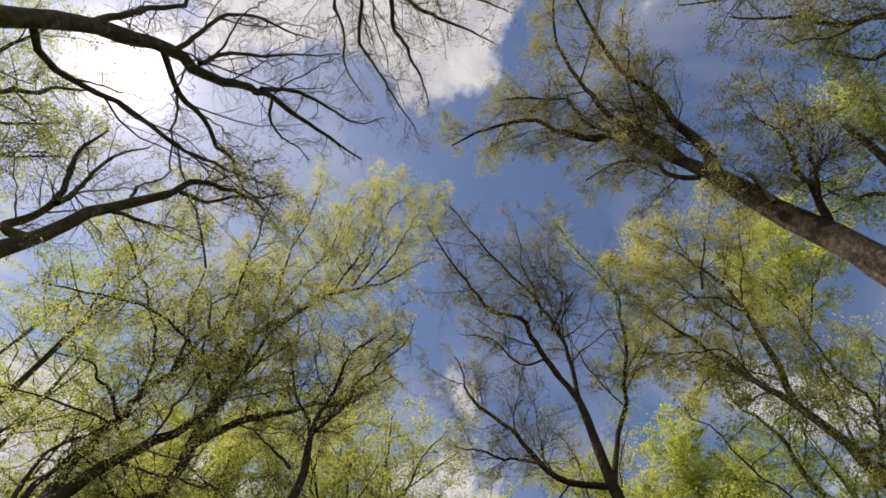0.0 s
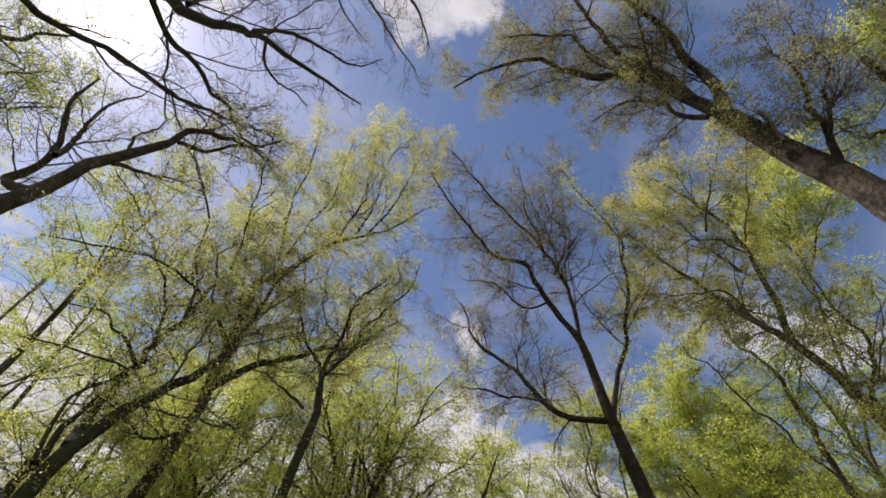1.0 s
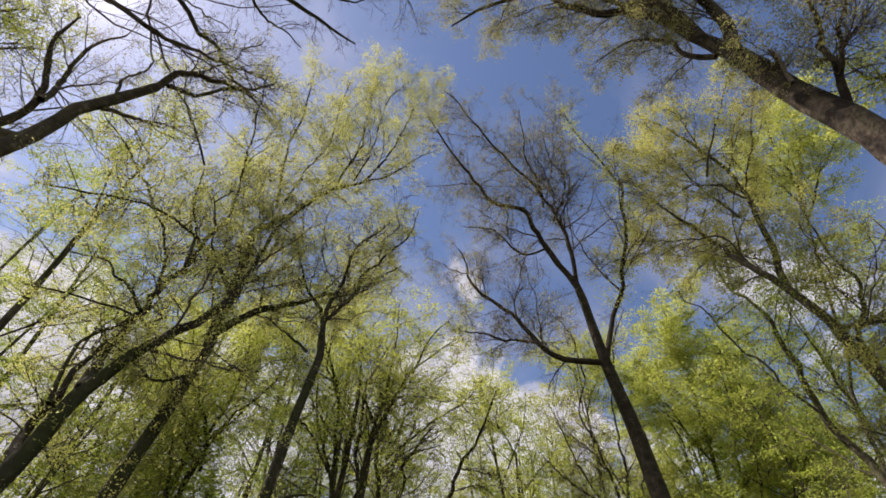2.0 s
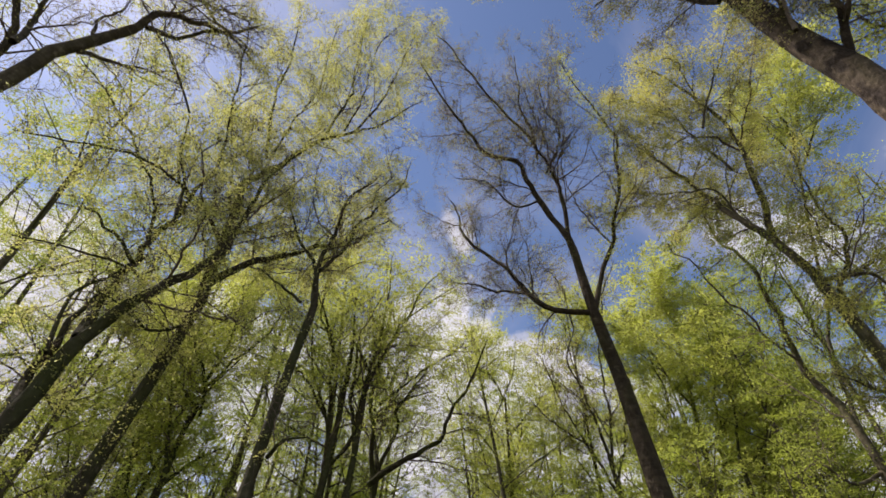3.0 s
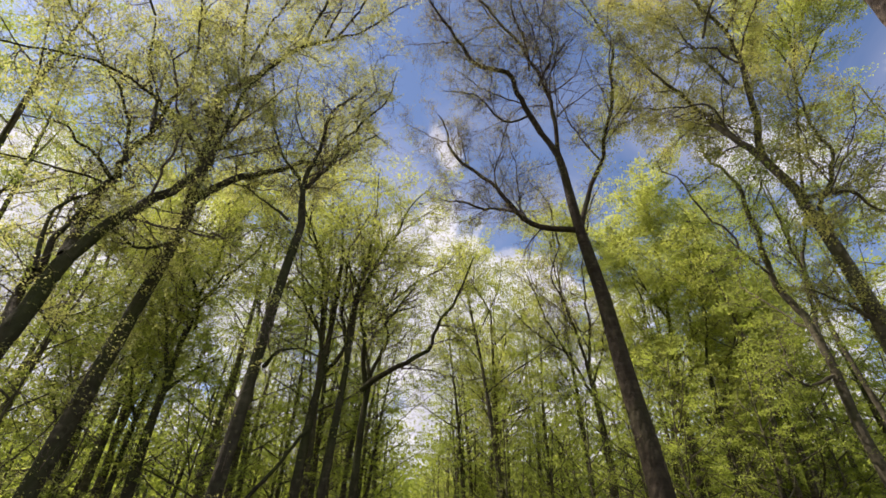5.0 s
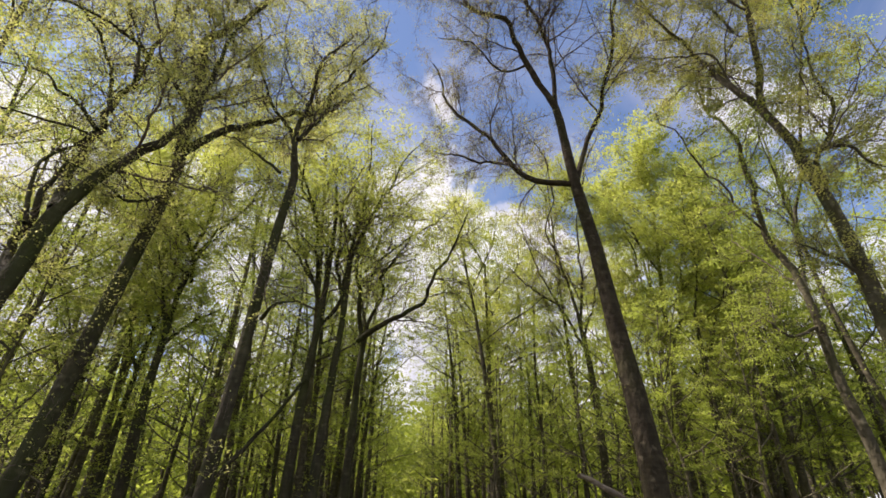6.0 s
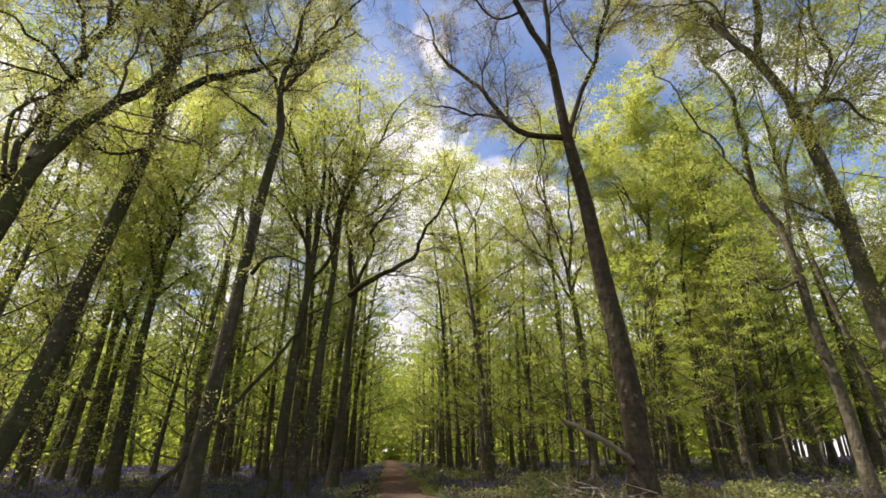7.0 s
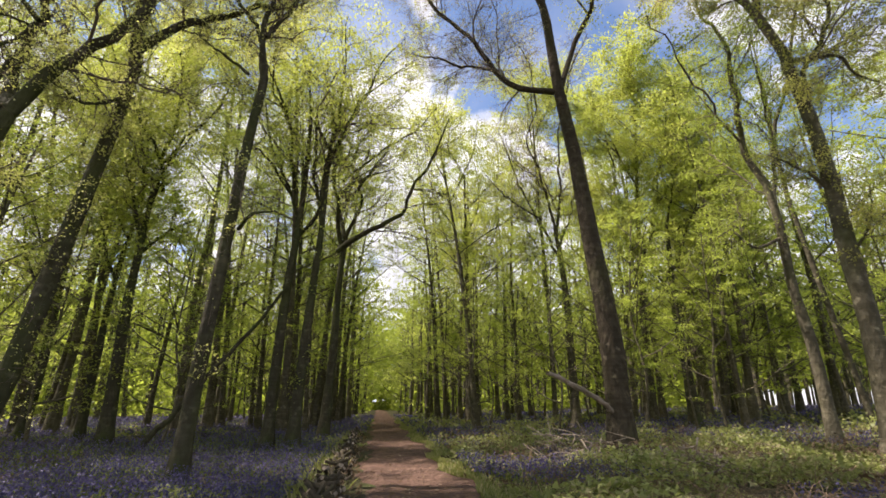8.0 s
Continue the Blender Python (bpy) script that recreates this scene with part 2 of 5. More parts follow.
def tubes(P, R, sides):
    """Tapered tubes along the lines P (n, k, 3) with radii R (n, k): vertices and quads."""
    n, k, _ = P.shape
    tan = unit(np.gradient(P, axis=1))
    ref = np.where(np.abs(unit(P[:, -1] - P[:, 0])[:, 2:3]) > 0.8, np.array([[1.0, 0.2, 0]]), np.array([[0, 0.1, 1.0]]))[:, None, :]
    u = unit(np.cross(tan, ref))
    w = np.cross(tan, u)
    a = np.arange(sides) * 2 * np.pi / sides
    V = P[:, :, None, :] + R[:, :, None, None] * (np.cos(a)[None, None, :, None] * u[:, :, None, :] + np.sin(a)[None, None, :, None] * w[:, :, None, :])
    idx = np.arange(n * k * sides).reshape(n, k, sides)
    nxt = np.roll(idx, -1, axis=2)
    F = np.stack((idx[:, :-1], nxt[:, :-1], nxt[:, 1:], idx[:, 1:]), -1)
    return V.reshape(-1, 3), F.reshape(-1, 4)


def spikes(P, R):
    """Slender three-sided twigs that end in a point, from P[:, 0] to P[:, 1]."""
    n = len(P)
    d = unit(P[:, 1] - P[:, 0])
    u = unit(np.cross(d, np.array([0.3, 0.5, 1.0])))
    w = np.cross(d, u)
    r = R[:, :1]
    V = np.stack((P[:, 0] + r * u, P[:, 0] + r * (0.87 * w - 0.5 * u), P[:, 0] - r * (0.87 * w + 0.5 * u), P[:, 1]), 1)
    i = 4 * np.arange(n)[:, None, None]
    return V.reshape(-1, 3), (i + np.array([[0, 1, 3], [1, 2, 3], [2, 0, 3]])).reshape(-1, 3)


def leaves(C, A, N, size):
    """Folded diamond leaves at C, pointing along A, facing N."""
    A, n = unit(A), len(C)
    S = unit(np.cross(N, A))
    N = np.cross(A, S)
    size = np.broadcast_to(size, (n,))[:, None]
    V = np.stack((C, C + size * (0.5 * A + 0.32 * S + 0.08 * N), C + size * A, C + size * (0.5 * A - 0.32 * S + 0.08 * N)), 1)
    return V.reshape(-1, 3), np.arange(4 * n).reshape(n, 4)


def leaflets(C, A, N, size):
    """Small pointed leaves at C, pointing along A, facing N."""
    A, n = unit(A), len(C)
    S = unit(np.cross(N, A))
    size = np.broadcast_to(size, (n,))[:, None]
    V = np.stack((C - size * 0.4 * S, C + size * 0.4 * S + size * 0.15 * A, C + size * A), 1)
    return V.reshape(-1, 3), np.arange(3 * n).reshape(n, 3)


def smooth_line(points, k):
    """k points evenly along a Catmull-Rom curve through the given ones."""
    p = np.asarray(points, float)
    q = np.vstack((2 * p[0] - p[1], p, 2 * p[-1] - p[-2]))
    out = []
    for i in range(len(p) - 1):
        a, b, c, d = q[i:i + 4]
        s = np.linspace(0, 1, 12, endpoint=False)[:, None]
        out.append(0.5 * (2 * b + (c - a) * s + (2 * a - 5 * b + 4 * c - d) * s ** 2 + (3 * b - a - 3 * c + d) * s ** 3))
    line = np.vstack((*out, p[-1:]))
    d = np.concatenate(([0], np.cumsum(np.linalg.norm(np.diff(line, axis=0), axis=1))))
    at = np.linspace(0, d[-1], k)
    return np.stack([np.interp(at, d, line[:, i]) for i in range(3)], 1)


def shoots(P, R, per, first, last, spread, length, k, rise, rg, thin=0.55, least=0.004, full=0.0, flat=1.0, gnarl=0.1, slim=(0.004, 0.009), weight=None):
    """Side shoots along parent lines P (n, K, 3): lines (m, k, 3) and radii. Parents shorter than full, or of little weight, bear fewer."""
    n, K, _ = P.shape
    t = first + (last - first) * (np.arange(per)[None, :] + rg.random((n, per))) / per
    f = t * (K - 1)
    i = np.minimum(f.astype(int), K - 2)
    w = (f - i)[..., None]
    rows = np.arange(n)[:, None]
    pos = P[rows, i] * (1 - w) + P[rows, i + 1] * w
    tan = unit(P[rows, i + 1] - P[rows, i])
    rad = R[rows, i] * (1 - w[..., 0]) + R[rows, i + 1] * w[..., 0]
    side = unit(np.cross(tan, unit(rg.normal(size=tan.shape) + np.array([0, 0, 0.25]))))
    ang = np.radians(spread * (0.6 + 0.8 * rg.random(t.shape)))[..., None]
    way = unit((tan * np.cos(ang) + side * np.sin(ang)) * np.array([1, 1, flat]))
    L = np.linalg.norm(P[:, -1] - P[:, 0], axis=1)[:, None]
    size = (length[0] + length[1] * L) * (1.15 - 0.75 * t) * (0.5 + 1.0 * rg.random(t.shape))
    pos, way, rad, size = pos.reshape(-1, 3), way.reshape(-1, 3), rad.ravel(), size.ravel()
    chance = np.clip(L[:, 0] / full, 0.12, 1) if full else np.ones(n)
    if weight is not None:
        chance = chance * np.asarray(weight)
    keep = rg.random(len(pos)) < np.repeat(chance, per)
    pos, way, rad, size = pos[keep], way[keep], rad[keep], size[keep]
    m = len(pos)
    s = np.linspace(0, 1, k)[None, :, None]
    drift = unit(rg.normal(size=(m, 3))) * 0.25 + np.array([0, 0, rise])
    kink = np.cumsum(rg.normal(size=(m, k, 3)) * gnarl, axis=1) * s
    Q = pos[:, None, :] + size[:, None, None] * (way[:, None, :] * s + drift[:, None, :] * s ** 2 + kink)
    r0 = np.maximum(np.minimum(rad * thin, slim[0] + slim[1] * size), least)
    return Q, r0[:, None] * np.linspace(1, 0.35, k)[None, :]


def thinned(C, cell, most, rg):
    """Which of the points C remain when each cube of that edge holds no more than so many: crowded twigs die off."""
    key = np.floor(C / cell).astype(np.int64) + 512
    key = (key[:, 0] * 1024 + key[:, 1]) * 1024 + key[:, 2]
    order = rg.permutation(len(C))
    order = order[np.argsort(key[order], kind="stable")]
    k = key[order]
    start = np.concatenate(([True], k[1:] != k[:-1]))
    first = np.maximum.accumulate(np.where(start, np.arange(len(k)), 0))
    keep = np.zeros(len(C), bool)
    keep[order] = np.arange(len(k)) - first < most
    return keep


def layers(C, rg, wide, high):
    """Uneven level drifts in space, about -1 to 1: where leaf layers lie and where gaps are."""
    a, b, c, d, e, f = rg.uniform(0, 6.28, 6)
    x, y, z = C[:, 0] * 6.28 / wide, C[:, 1] * 6.28 / wide, C[:, 2] * 6.28 / high
    z = z + 0.9 * np.sin(0.6 * x + a) + 0.9 * np.sin(0.55 * y + b)
    return 0.55 * np.sin(z + c) + 0.45 * np.sin(0.83 * x + 0.6 * y + d + 0.5 * np.sin(0.4 * z)) + 0.4 * np.sin(0.9 * y - 0.5 * x + e) * np.sin(0.57 * z + f)


def foliage(P, per, size, rg, droop=0.25, first=0.15, level=0.5, full=0.7, gaps=-2.0):
    """Leaf sprays along twigs P (n, k, 3); level: how far leaves tilt out of the horizontal; full: leaf area a cubic metre, at most."""
    n, k, _ = P.shape
    t = first + (1 - first) * rg.random((n, per))
    f = t * (k - 1)
    i = np.minimum(f.astype(int), k - 2)
    w = (f - i)[..., None]
    rows = np.arange(n)[:, None]
    c = (P[rows, i] * (1 - w) + P[rows, i + 1] * w).reshape(-1, 3)
    d = np.repeat(unit(P[:, -1] - P[:, 0]), per, 0)
    keep = layers(c, rg, 2.6, 1.5) > gaps + 0.3 * rg.normal(size=len(c))
    c, d = c[keep], d[keep]
    keep = thinned(c, 0.5, math.ceil(0.125 * full / (0.4 * size * size)), rg)
    c, d = c[keep], d[keep]
    m = len(c)
    a = unit((d * 0.7 + rg.normal(size=(m, 3)) * 0.75) * np.array([1, 1, 0.4 + level]) - np.array([0, 0, droop]))
    nn = unit(rg.normal(size=(m, 3)) * level + np.array([0, 0, 1.0]))
    return leaflets(c + rg.normal(size=(m, 3)) * np.array([1.7, 1.7, 1.4 * level]) * size, a, nn, size * (0.6 + 0.7 * rg.random(m)))


def part(name, me, parent, label="", kind=""):
    ob = new(name, me)
    ob.parent = parent
    return tagged(ob, label, kind=kind)


# ---- trees ----
KEY_SPOTS = []


def tree(x, y, label, seed, spray, leaf, dense, reach, leaf_mat, bark_mat, sprouts=0, group="beech trees", full=0.45, crowd=8, gaps=-0.35, sweep=0.1, lumpy=0.02, gnarl=0.045):
    """Starts a tree; spray: side branches a limb, leaf: (leaves a twig, length), dense: twigs a branch, reach: how far branches go, sprouts: leafy shoots on the trunk, full and crowd: leaf area a cubic metre and twigs a cell, at most, gaps: how much of the crown lies open, sweep: how boughs turn upwards, lumpy: swellings of the trunk, gnarl: how crooked boughs grow."""
    z = float(ground_z(x, y))
    root = new("beech_tree")
    root.location = (x, y, z)
    root.empty_display_size = 0.3
    tagged(root, label, "tree", group)
    KEY_SPOTS.append((x, y))
    return dict(root=root, at=np.array((x, y, z)), lines=[], radii=[], weight=[], tufts=[], rg=np.random.default_rng(seed), spray=spray, leaf=leaf, dense=dense, reach=reach, leaf_mat=leaf_mat, bark=bark_mat, fine=True, sprouts=sprouts, full=full * 1.5, crowd=crowd, gaps=gaps, sweep=sweep, lumpy=lumpy, gnarl=gnarl, level=0.38 if leaf_mat in (LEAF, LEAF_PALE) else 0.5)


def limb(t, r0, r1, *points, twigs=1.0, tufts=0):
    """Adds a limb through world points; the first one of a tree is its trunk. twigs: how richly it branches; tufts: leafy shoots on it."""
    p = np.array(points) - t["at"]
    trunk = not t["lines"]
    rg = t["rg"]
    if trunk:
        p[0, 2] = -0.15
        k, sides = (26, 14) if t["fine"] else (12, 9)
        line = smooth_line(p, k)
        s = np.linspace(0, 1, k)
        r = r0 * (1 - s) + r1 * s
        r = r * (1 + 0.55 * np.exp(-np.maximum(line[:, 2], 0) / 0.35)) * (1 + 0.025 * rg.normal(size=k))
        V, F = tubes(line[None], r[None], sides)
        ring = np.arange(sides) * 2 * np.pi / sides
        flute = 1 + 0.13 * np.cos(4 * ring + 1)[None, :] * np.exp(-np.maximum(line[:, 2:3], 0) / 0.6) + t.get("lumpy", 0.02) * rg.normal(size=(k, sides))
        V = (line[:, None, :] + (V.reshape(k, sides, 3) - line[:, None, :]) * flute[..., None]).reshape(-1, 3)
        part("trunk", mesh_from("trunk", V, F, t["bark"]), t["root"])
    else:
        k, sides = (22, 9) if t["fine"] else (6, 4)
        line = smooth_line(p, k)
        span = np.linalg.norm(line[-1] - line[0])
        line[1:-1] += np.cumsum(rg.normal(size=(k - 2, 3)), 0) * 0.01 * span * np.sin(np.linspace(0, np.pi, k - 2))[:, None]
        r = r1 + (r0 - r1) * (1 - np.linspace(0, 1, k)) ** 0.8
        r = r * (1 + 0.03 * rg.normal(size=k))
        V, F = tubes(line[None], r[None], sides)
        part("limb", mesh_from("limb", V, F, t["bark"]), t["root"])
        t["weight"].append(twigs)
    t["lines"].append(smooth_line(line, 14))
    if tufts:
        t["tufts"].append((t["lines"][-1], tufts))
    t["radii"].append(np.interp(np.linspace(0, 1, 14), np.linspace(0, 1, k), r))


def finish(t):
    """Grows branches, twigs and leaves from a tree's limbs."""
    rg, (per_leaf, size), far, weight = t["rg"], t["leaf"], t["reach"], t["weight"]
    P, R = np.array(t["lines"][1:]), np.array(t["radii"][1:])
    root = t["root"]
    if t["fine"]:
        leaf_count = math.ceil(0.5 * per_leaf)
        G, RG = shoots(P, R, 8, 0.12, 0.98, 50, (0.9 * far, 0.22 * far), 14, t["sweep"], rg, 0.5, full=7.0, gnarl=t["gnarl"], flat=0.85, slim=(0.008, 0.0085), weight=weight)
        A, RA = np.concatenate((P, G)), np.concatenate((R, RG))
        rich = np.concatenate((np.asarray(weight), np.ones(len(G))))
        B, RB = shoots(A, RA, max(6, int(0.42 * t["spray"])), 0.1, 1.0, 54, (0.6, 0.17), 6, 0.06, rg, full=3.0, gnarl=0.095, flat=0.85, slim=(0.0048, 0.0096), weight=rich)
        keep = thinned(B.mean(axis=1), 0.8, 6, rg)
        B, RB = B[keep], RB[keep]
        W, RW = shoots(B, RB, max(5, int(0.75 * t["dense"])), 0.1, 1.0, 50, (0.16, 0.36), 3, 0.02, rg, least=0.0034, full=1.2, gnarl=0.1, slim=(0.003, 0.0065))
        W2, RW2 = shoots(A, RA, 12, 0.3, 1.0, 58, (0.45, 0.03), 3, 0.06, rg, least=0.0034, full=4.0, gnarl=0.1, slim=(0.003, 0.0065), weight=rich)
        W, RW = np.concatenate((W, W2)), np.concatenate((RW, RW2))
        keep = thinned(W.mean(axis=1), 0.7, t["crowd"], rg)
        W, RW = W[keep], RW[keep]
        if t["sprouts"]:
            S, RS = shoots(np.array(t["lines"][:1]), np.array(t["radii"][:1]), t["sprouts"], 0.15, 1.0, 70, (0.55, 0.0), 3, 0.0, rg, 0.08, 0.006)
            W, RW = np.concatenate((W, S)), np.concatenate((RW, RS))
        X, RX = shoots(W, RW, 6, 0.1, 1.0, 48, (0.2, 0.42), 2, 0.0, rg, least=0.0034, slim=(0.002, 0.004))
        V, F = tubes(G, RG, 5)
        V2, F2 = tubes(B, RB, 3)
        V, F = np.vstack((V, V2)), np.vstack((F, F2 + len(V)))
        branches = part("branch_network", mesh_from("branch_network", V, F, TWIG), root, kind="stuff")
        V, F = tubes(W[:, :2], RW[:, :2], 3)
        V2, F2 = spikes(np.concatenate((X, W[:, 1:])), np.concatenate((RX, RW[:, 1:])))
        F = np.vstack((F[:, :3], F[:, [0, 2, 3]], F2 + len(V)))
        part("twig_network", mesh_from("twig_network", np.vstack((V, V2)), F, TWIG), branches, kind="stuff")
        grown = np.concatenate((X, W[:, [0, 2]]))
        if t["tufts"]:
            made = [shoots(line[None], np.full((1, 14), 0.05), count, 0.2, 1.0, 65, (0.7, 0.02), 3, 0.0, rg, 0.1, 0.004)[0] for line, count in t["tufts"]]
            V, F = foliage(np.concatenate(made), 26, 0.062, rg, first=0.0)
            part("leaf_tuft", mesh_from("leaf_tuft", V, F, LEAF, False), root, kind="stuff")
    else:
        B, RB = shoots(P, R, t["spray"], 0.1, 1.0, 58, (0.7 * far, 0.24 * far), 3, 0.03, rg, flat=0.4, gnarl=0.06)
        W, RW = shoots(B, RB, t["dense"], 0.1, 1.0, 52, (0.25, 0.42), 2, -0.04, rg, least=0.005, flat=0.3)
        V, F = tubes(B, RB, 3)
        show = slice(None, None, 4 if per_leaf > 10 else 1)
        V2, F2 = tubes(W[show], RW[show], 3)
        part("branch_network", mesh_from("branch_network", np.vstack((V, V2)), np.vstack((F, F2 + len(V))), TWIG), root, kind="stuff")
        grown = np.concatenate((W, B[:, [1, 2]]))
    if per_leaf:
        V, F = foliage(grown, leaf_count if t["fine"] else per_leaf, size, rg, level=t["level"], full=t["full"], gaps=t["gaps"])
        part("crown", mesh_from("crown", V, F, t["leaf_mat"], False), root, kind="stuff")
    return t


def snag(t, r0, r1, label, *points):
    """A broken dead limb on a tree."""
    line = smooth_line(np.array(points) - t["at"], 16)
    line[1:] += t["rg"].normal(size=(15, 3)) * 0.012
    r = np.linspace(r0, r1, 16) * (1 + 0.1 * t["rg"].normal(size=16))
    V, F = tubes(line[None], r[None], 8)
    part("broken_limb", mesh_from("broken_limb", V, F, DEADWOOD), t["root"], label)


t = tree(6.54, 12.94, "tall forked beech with sparse new leaves beside the path", 1, 46, (3, 0.042), 15, 1.05, LEAF_BUD, BARK_OLD, 8, crowd=10, sweep=0.3)
limb(t, 0.365, 0.113, (6.54, 12.94, 0.00), (6.55, 12.93, 2.56), (6.44, 12.98, 4.51), (6.27, 13.03, 6.29), (6.02, 13.02, 8.99), (5.67, 12.97, 11.28), (5.43, 12.82, 13.08), (5.18, 12.61, 14.63), (4.61, 12.57, 15.83))
limb(t, 0.123, 0.028, (4.61, 12.57, 15.83), (3.84, 12.32, 17.61), (3.51, 12.04, 18.58), (3.15, 11.90, 19.18), (1.94, 11.98, 20.03), (1.02, 11.67, 21.06), (0.32, 11.31, 21.82), (-0.68, 10.54, 22.87), (-1.25, 10.02, 23.38))
limb(t, 0.1, 0.008, (5.70, 12.93, 11.50), (6.37, 13.31, 13.59), (6.70, 12.58, 15.70), (6.82, 11.89, 17.39), (6.70, 11.10, 19.06), (6.20, 10.37, 20.49), (5.57, 9.69, 21.60), (4.99, 8.90, 22.51), twigs=0.6, tufts=210)
limb(t, 0.11, 0.022, (5.54, 13.02, 11.47), (4.17, 13.14, 11.61), (3.61, 13.33, 12.33), (2.85, 13.41, 13.97), (2.01, 13.53, 15.26), (1.20, 13.55, 16.57), (0.57, 13.50, 17.57))
limb(t, 0.057, 0.019, (3.73, 13.75, 12.68), (2.70, 14.17, 13.21), (1.86, 14.53, 13.53), (0.86, 14.92, 14.08))
limb(t, 0.095, 0.019, (5.18, 12.61, 14.63), (5.19, 12.56, 17.29), (4.70, 12.27, 18.43), (4.19, 11.97, 19.41), (3.32, 11.53, 20.65), (2.10, 10.75, 22.08), (1.26, 10.12, 22.87), (0.28, 9.34, 23.59), (-0.54, 8.92, 23.94))
limb(t, 0.048, 0.014, (4.26, 12.46, 16.71), (3.29, 12.92, 16.79), (2.02, 12.96, 18.23), (0.78, 13.26, 18.89))
limb(t, 0.048, 0.012, (4.54, 11.86, 17.85), (5.14, 11.06, 19.67), (4.53, 10.46, 20.89), (4.10, 9.70, 21.91))
limb(t, 0.057, 0.014, (4.18, 11.70, 18.59), (4.16, 11.46, 20.19), (3.48, 10.63, 21.55), (3.07, 9.20, 22.87))
finish(t)
snag(t, 0.075, 0.06, "pale broken limb hanging from the trunk", (6.45, 12.85, 1.12), (5.83, 12.6, 1.53), (5.13, 12.55, 1.9), (4.62, 12.5, 2.12), (4.4, 12.45, 2.2))

t = tree(8.68, 3.86, "massive leaning beech with blotched trunk and opening buds", 2, 38, (14, 0.048), 13, 1.15, LEAF_BUD, BARK_RUGGED, crowd=13, lumpy=0.05)
limb(t, 0.4, 0.262, (8.68, 3.86, 0.00), (8.47, 3.96, 9.48), (8.39, 3.93, 10.88), (8.17, 4.05, 12.45), (7.98, 4.03, 13.92), (7.73, 3.98, 15.40))
limb(t, 0.22, 0.03, (7.73, 3.98, 15.40), (7.25, 4.09, 17.11), (6.30, 4.44, 19.29), (5.41, 4.67, 20.74), (3.64, 4.84, 22.61), (2.67, 4.61, 23.27), (1.20, 5.02, 23.73), (-0.32, 5.97, 23.91))
limb(t, 0.2, 0.03, (7.73, 3.93, 15.51), (7.97, 3.63, 16.99), (7.71, 3.37, 18.11), (7.25, 3.10, 19.46), (6.93, 2.59, 20.44), (6.28, 1.98, 21.66), (5.46, 1.09, 22.73), (4.58, -0.07, 23.45), (3.96, -1.23, 23.77))
limb(t, 0.15, 0.025, (7.41, 4.03, 16.64), (7.24, 3.84, 18.31), (6.67, 3.63, 19.80), (5.90, 3.23, 21.27), (5.29, 2.34, 22.33), (4.43, 1.19, 23.23), (3.68, -0.22, 23.72), (3.19, -1.19, 23.88))
limb(t, 0.1, 0.02, (6.81, 3.63, 18.95), (6.30, 3.92, 20.49), (5.44, 3.79, 21.69), (4.38, 3.26, 22.80), (2.78, 3.37, 23.54), (1.58, 3.74, 23.80))
limb(t, 0.09, 0.02, (7.51, 4.24, 15.87), (7.02, 4.67, 17.04), (6.52, 4.74, 18.42), (6.02, 4.96, 19.38), (5.28, 5.91, 20.02))
limb(t, 0.11, 0.02, (8.09, 3.97, 13.35), (7.97, 3.65, 13.74), (7.93, 3.53, 14.32))
limb(t, 0.1, 0.015, (8.37, 3.91, 11.21), (8.49, 3.29, 12.61), (8.48, 2.99, 13.69), (8.51, 2.47, 14.86), (8.38, 2.24, 15.95))
limb(t, 0.06, 0.012, (8.47, 3.43, 12.23), (8.74, 2.52, 13.34), (8.90, 1.87, 14.20))
limb(t, 0.06, 0.012, (7.01, 2.96, 19.17), (7.09, 2.38, 20.46), (7.20, 1.62, 20.79), (7.47, 1.20, 20.68))
finish(t)
snag(t, 0.06, 0.03, "pale splintered stub on the trunk", (7.92, 3.82, 12.82), (7.91, 3.67, 13.35), (7.92, 3.54, 13.72), (7.89, 3.46, 14.10))

t = tree(11.69, 10.18, "tall forked grey beech with sparse leaves", 3, 30, (24, 0.062), 9, 1.3, LEAF_YELLOW, BARK_PALE_LIT, 10, full=0.75, crowd=10, gaps=-0.4, sweep=0.2)
limb(t, 0.26, 0.124, (11.69, 10.18, 0.00), (11.78, 10.07, 3.05), (11.75, 10.08, 5.20), (11.74, 10.02, 7.09), (11.61, 10.02, 9.17), (11.39, 10.06, 10.91), (11.39, 10.03, 11.13), (11.01, 10.20, 12.59))
limb(t, 0.122, 0.015, (11.01, 10.20, 12.59), (10.74, 10.32, 13.36), (10.20, 10.56, 14.74), (9.80, 10.57, 16.01), (9.03, 10.67, 17.71), (8.07, 10.76, 19.36))
limb(t, 0.129, 0.023, (11.01, 10.20, 12.59), (11.52, 10.62, 14.33), (11.31, 10.40, 15.63), (11.03, 10.13, 16.98), (10.60, 9.75, 18.50), (9.89, 9.43, 20.02), (9.13, 9.03, 21.32), (8.30, 8.79, 22.28))
limb(t, 0.053, 0.015, (10.60, 9.72, 15.83), (10.51, 10.19, 17.96), (9.75, 10.18, 19.29), (8.67, 10.09, 20.82), (7.67, 10.26, 21.72))
limb(t, 0.053, 0.015, (10.09, 9.33, 17.94), (10.67, 8.67, 19.87), (10.91, 7.65, 20.68), (11.14, 6.78, 21.27))
limb(t, 0.046, 0.012, (10.57, 10.43, 13.74), (10.04, 10.47, 15.57), (8.96, 11.32, 16.53), (7.52, 12.52, 17.49))
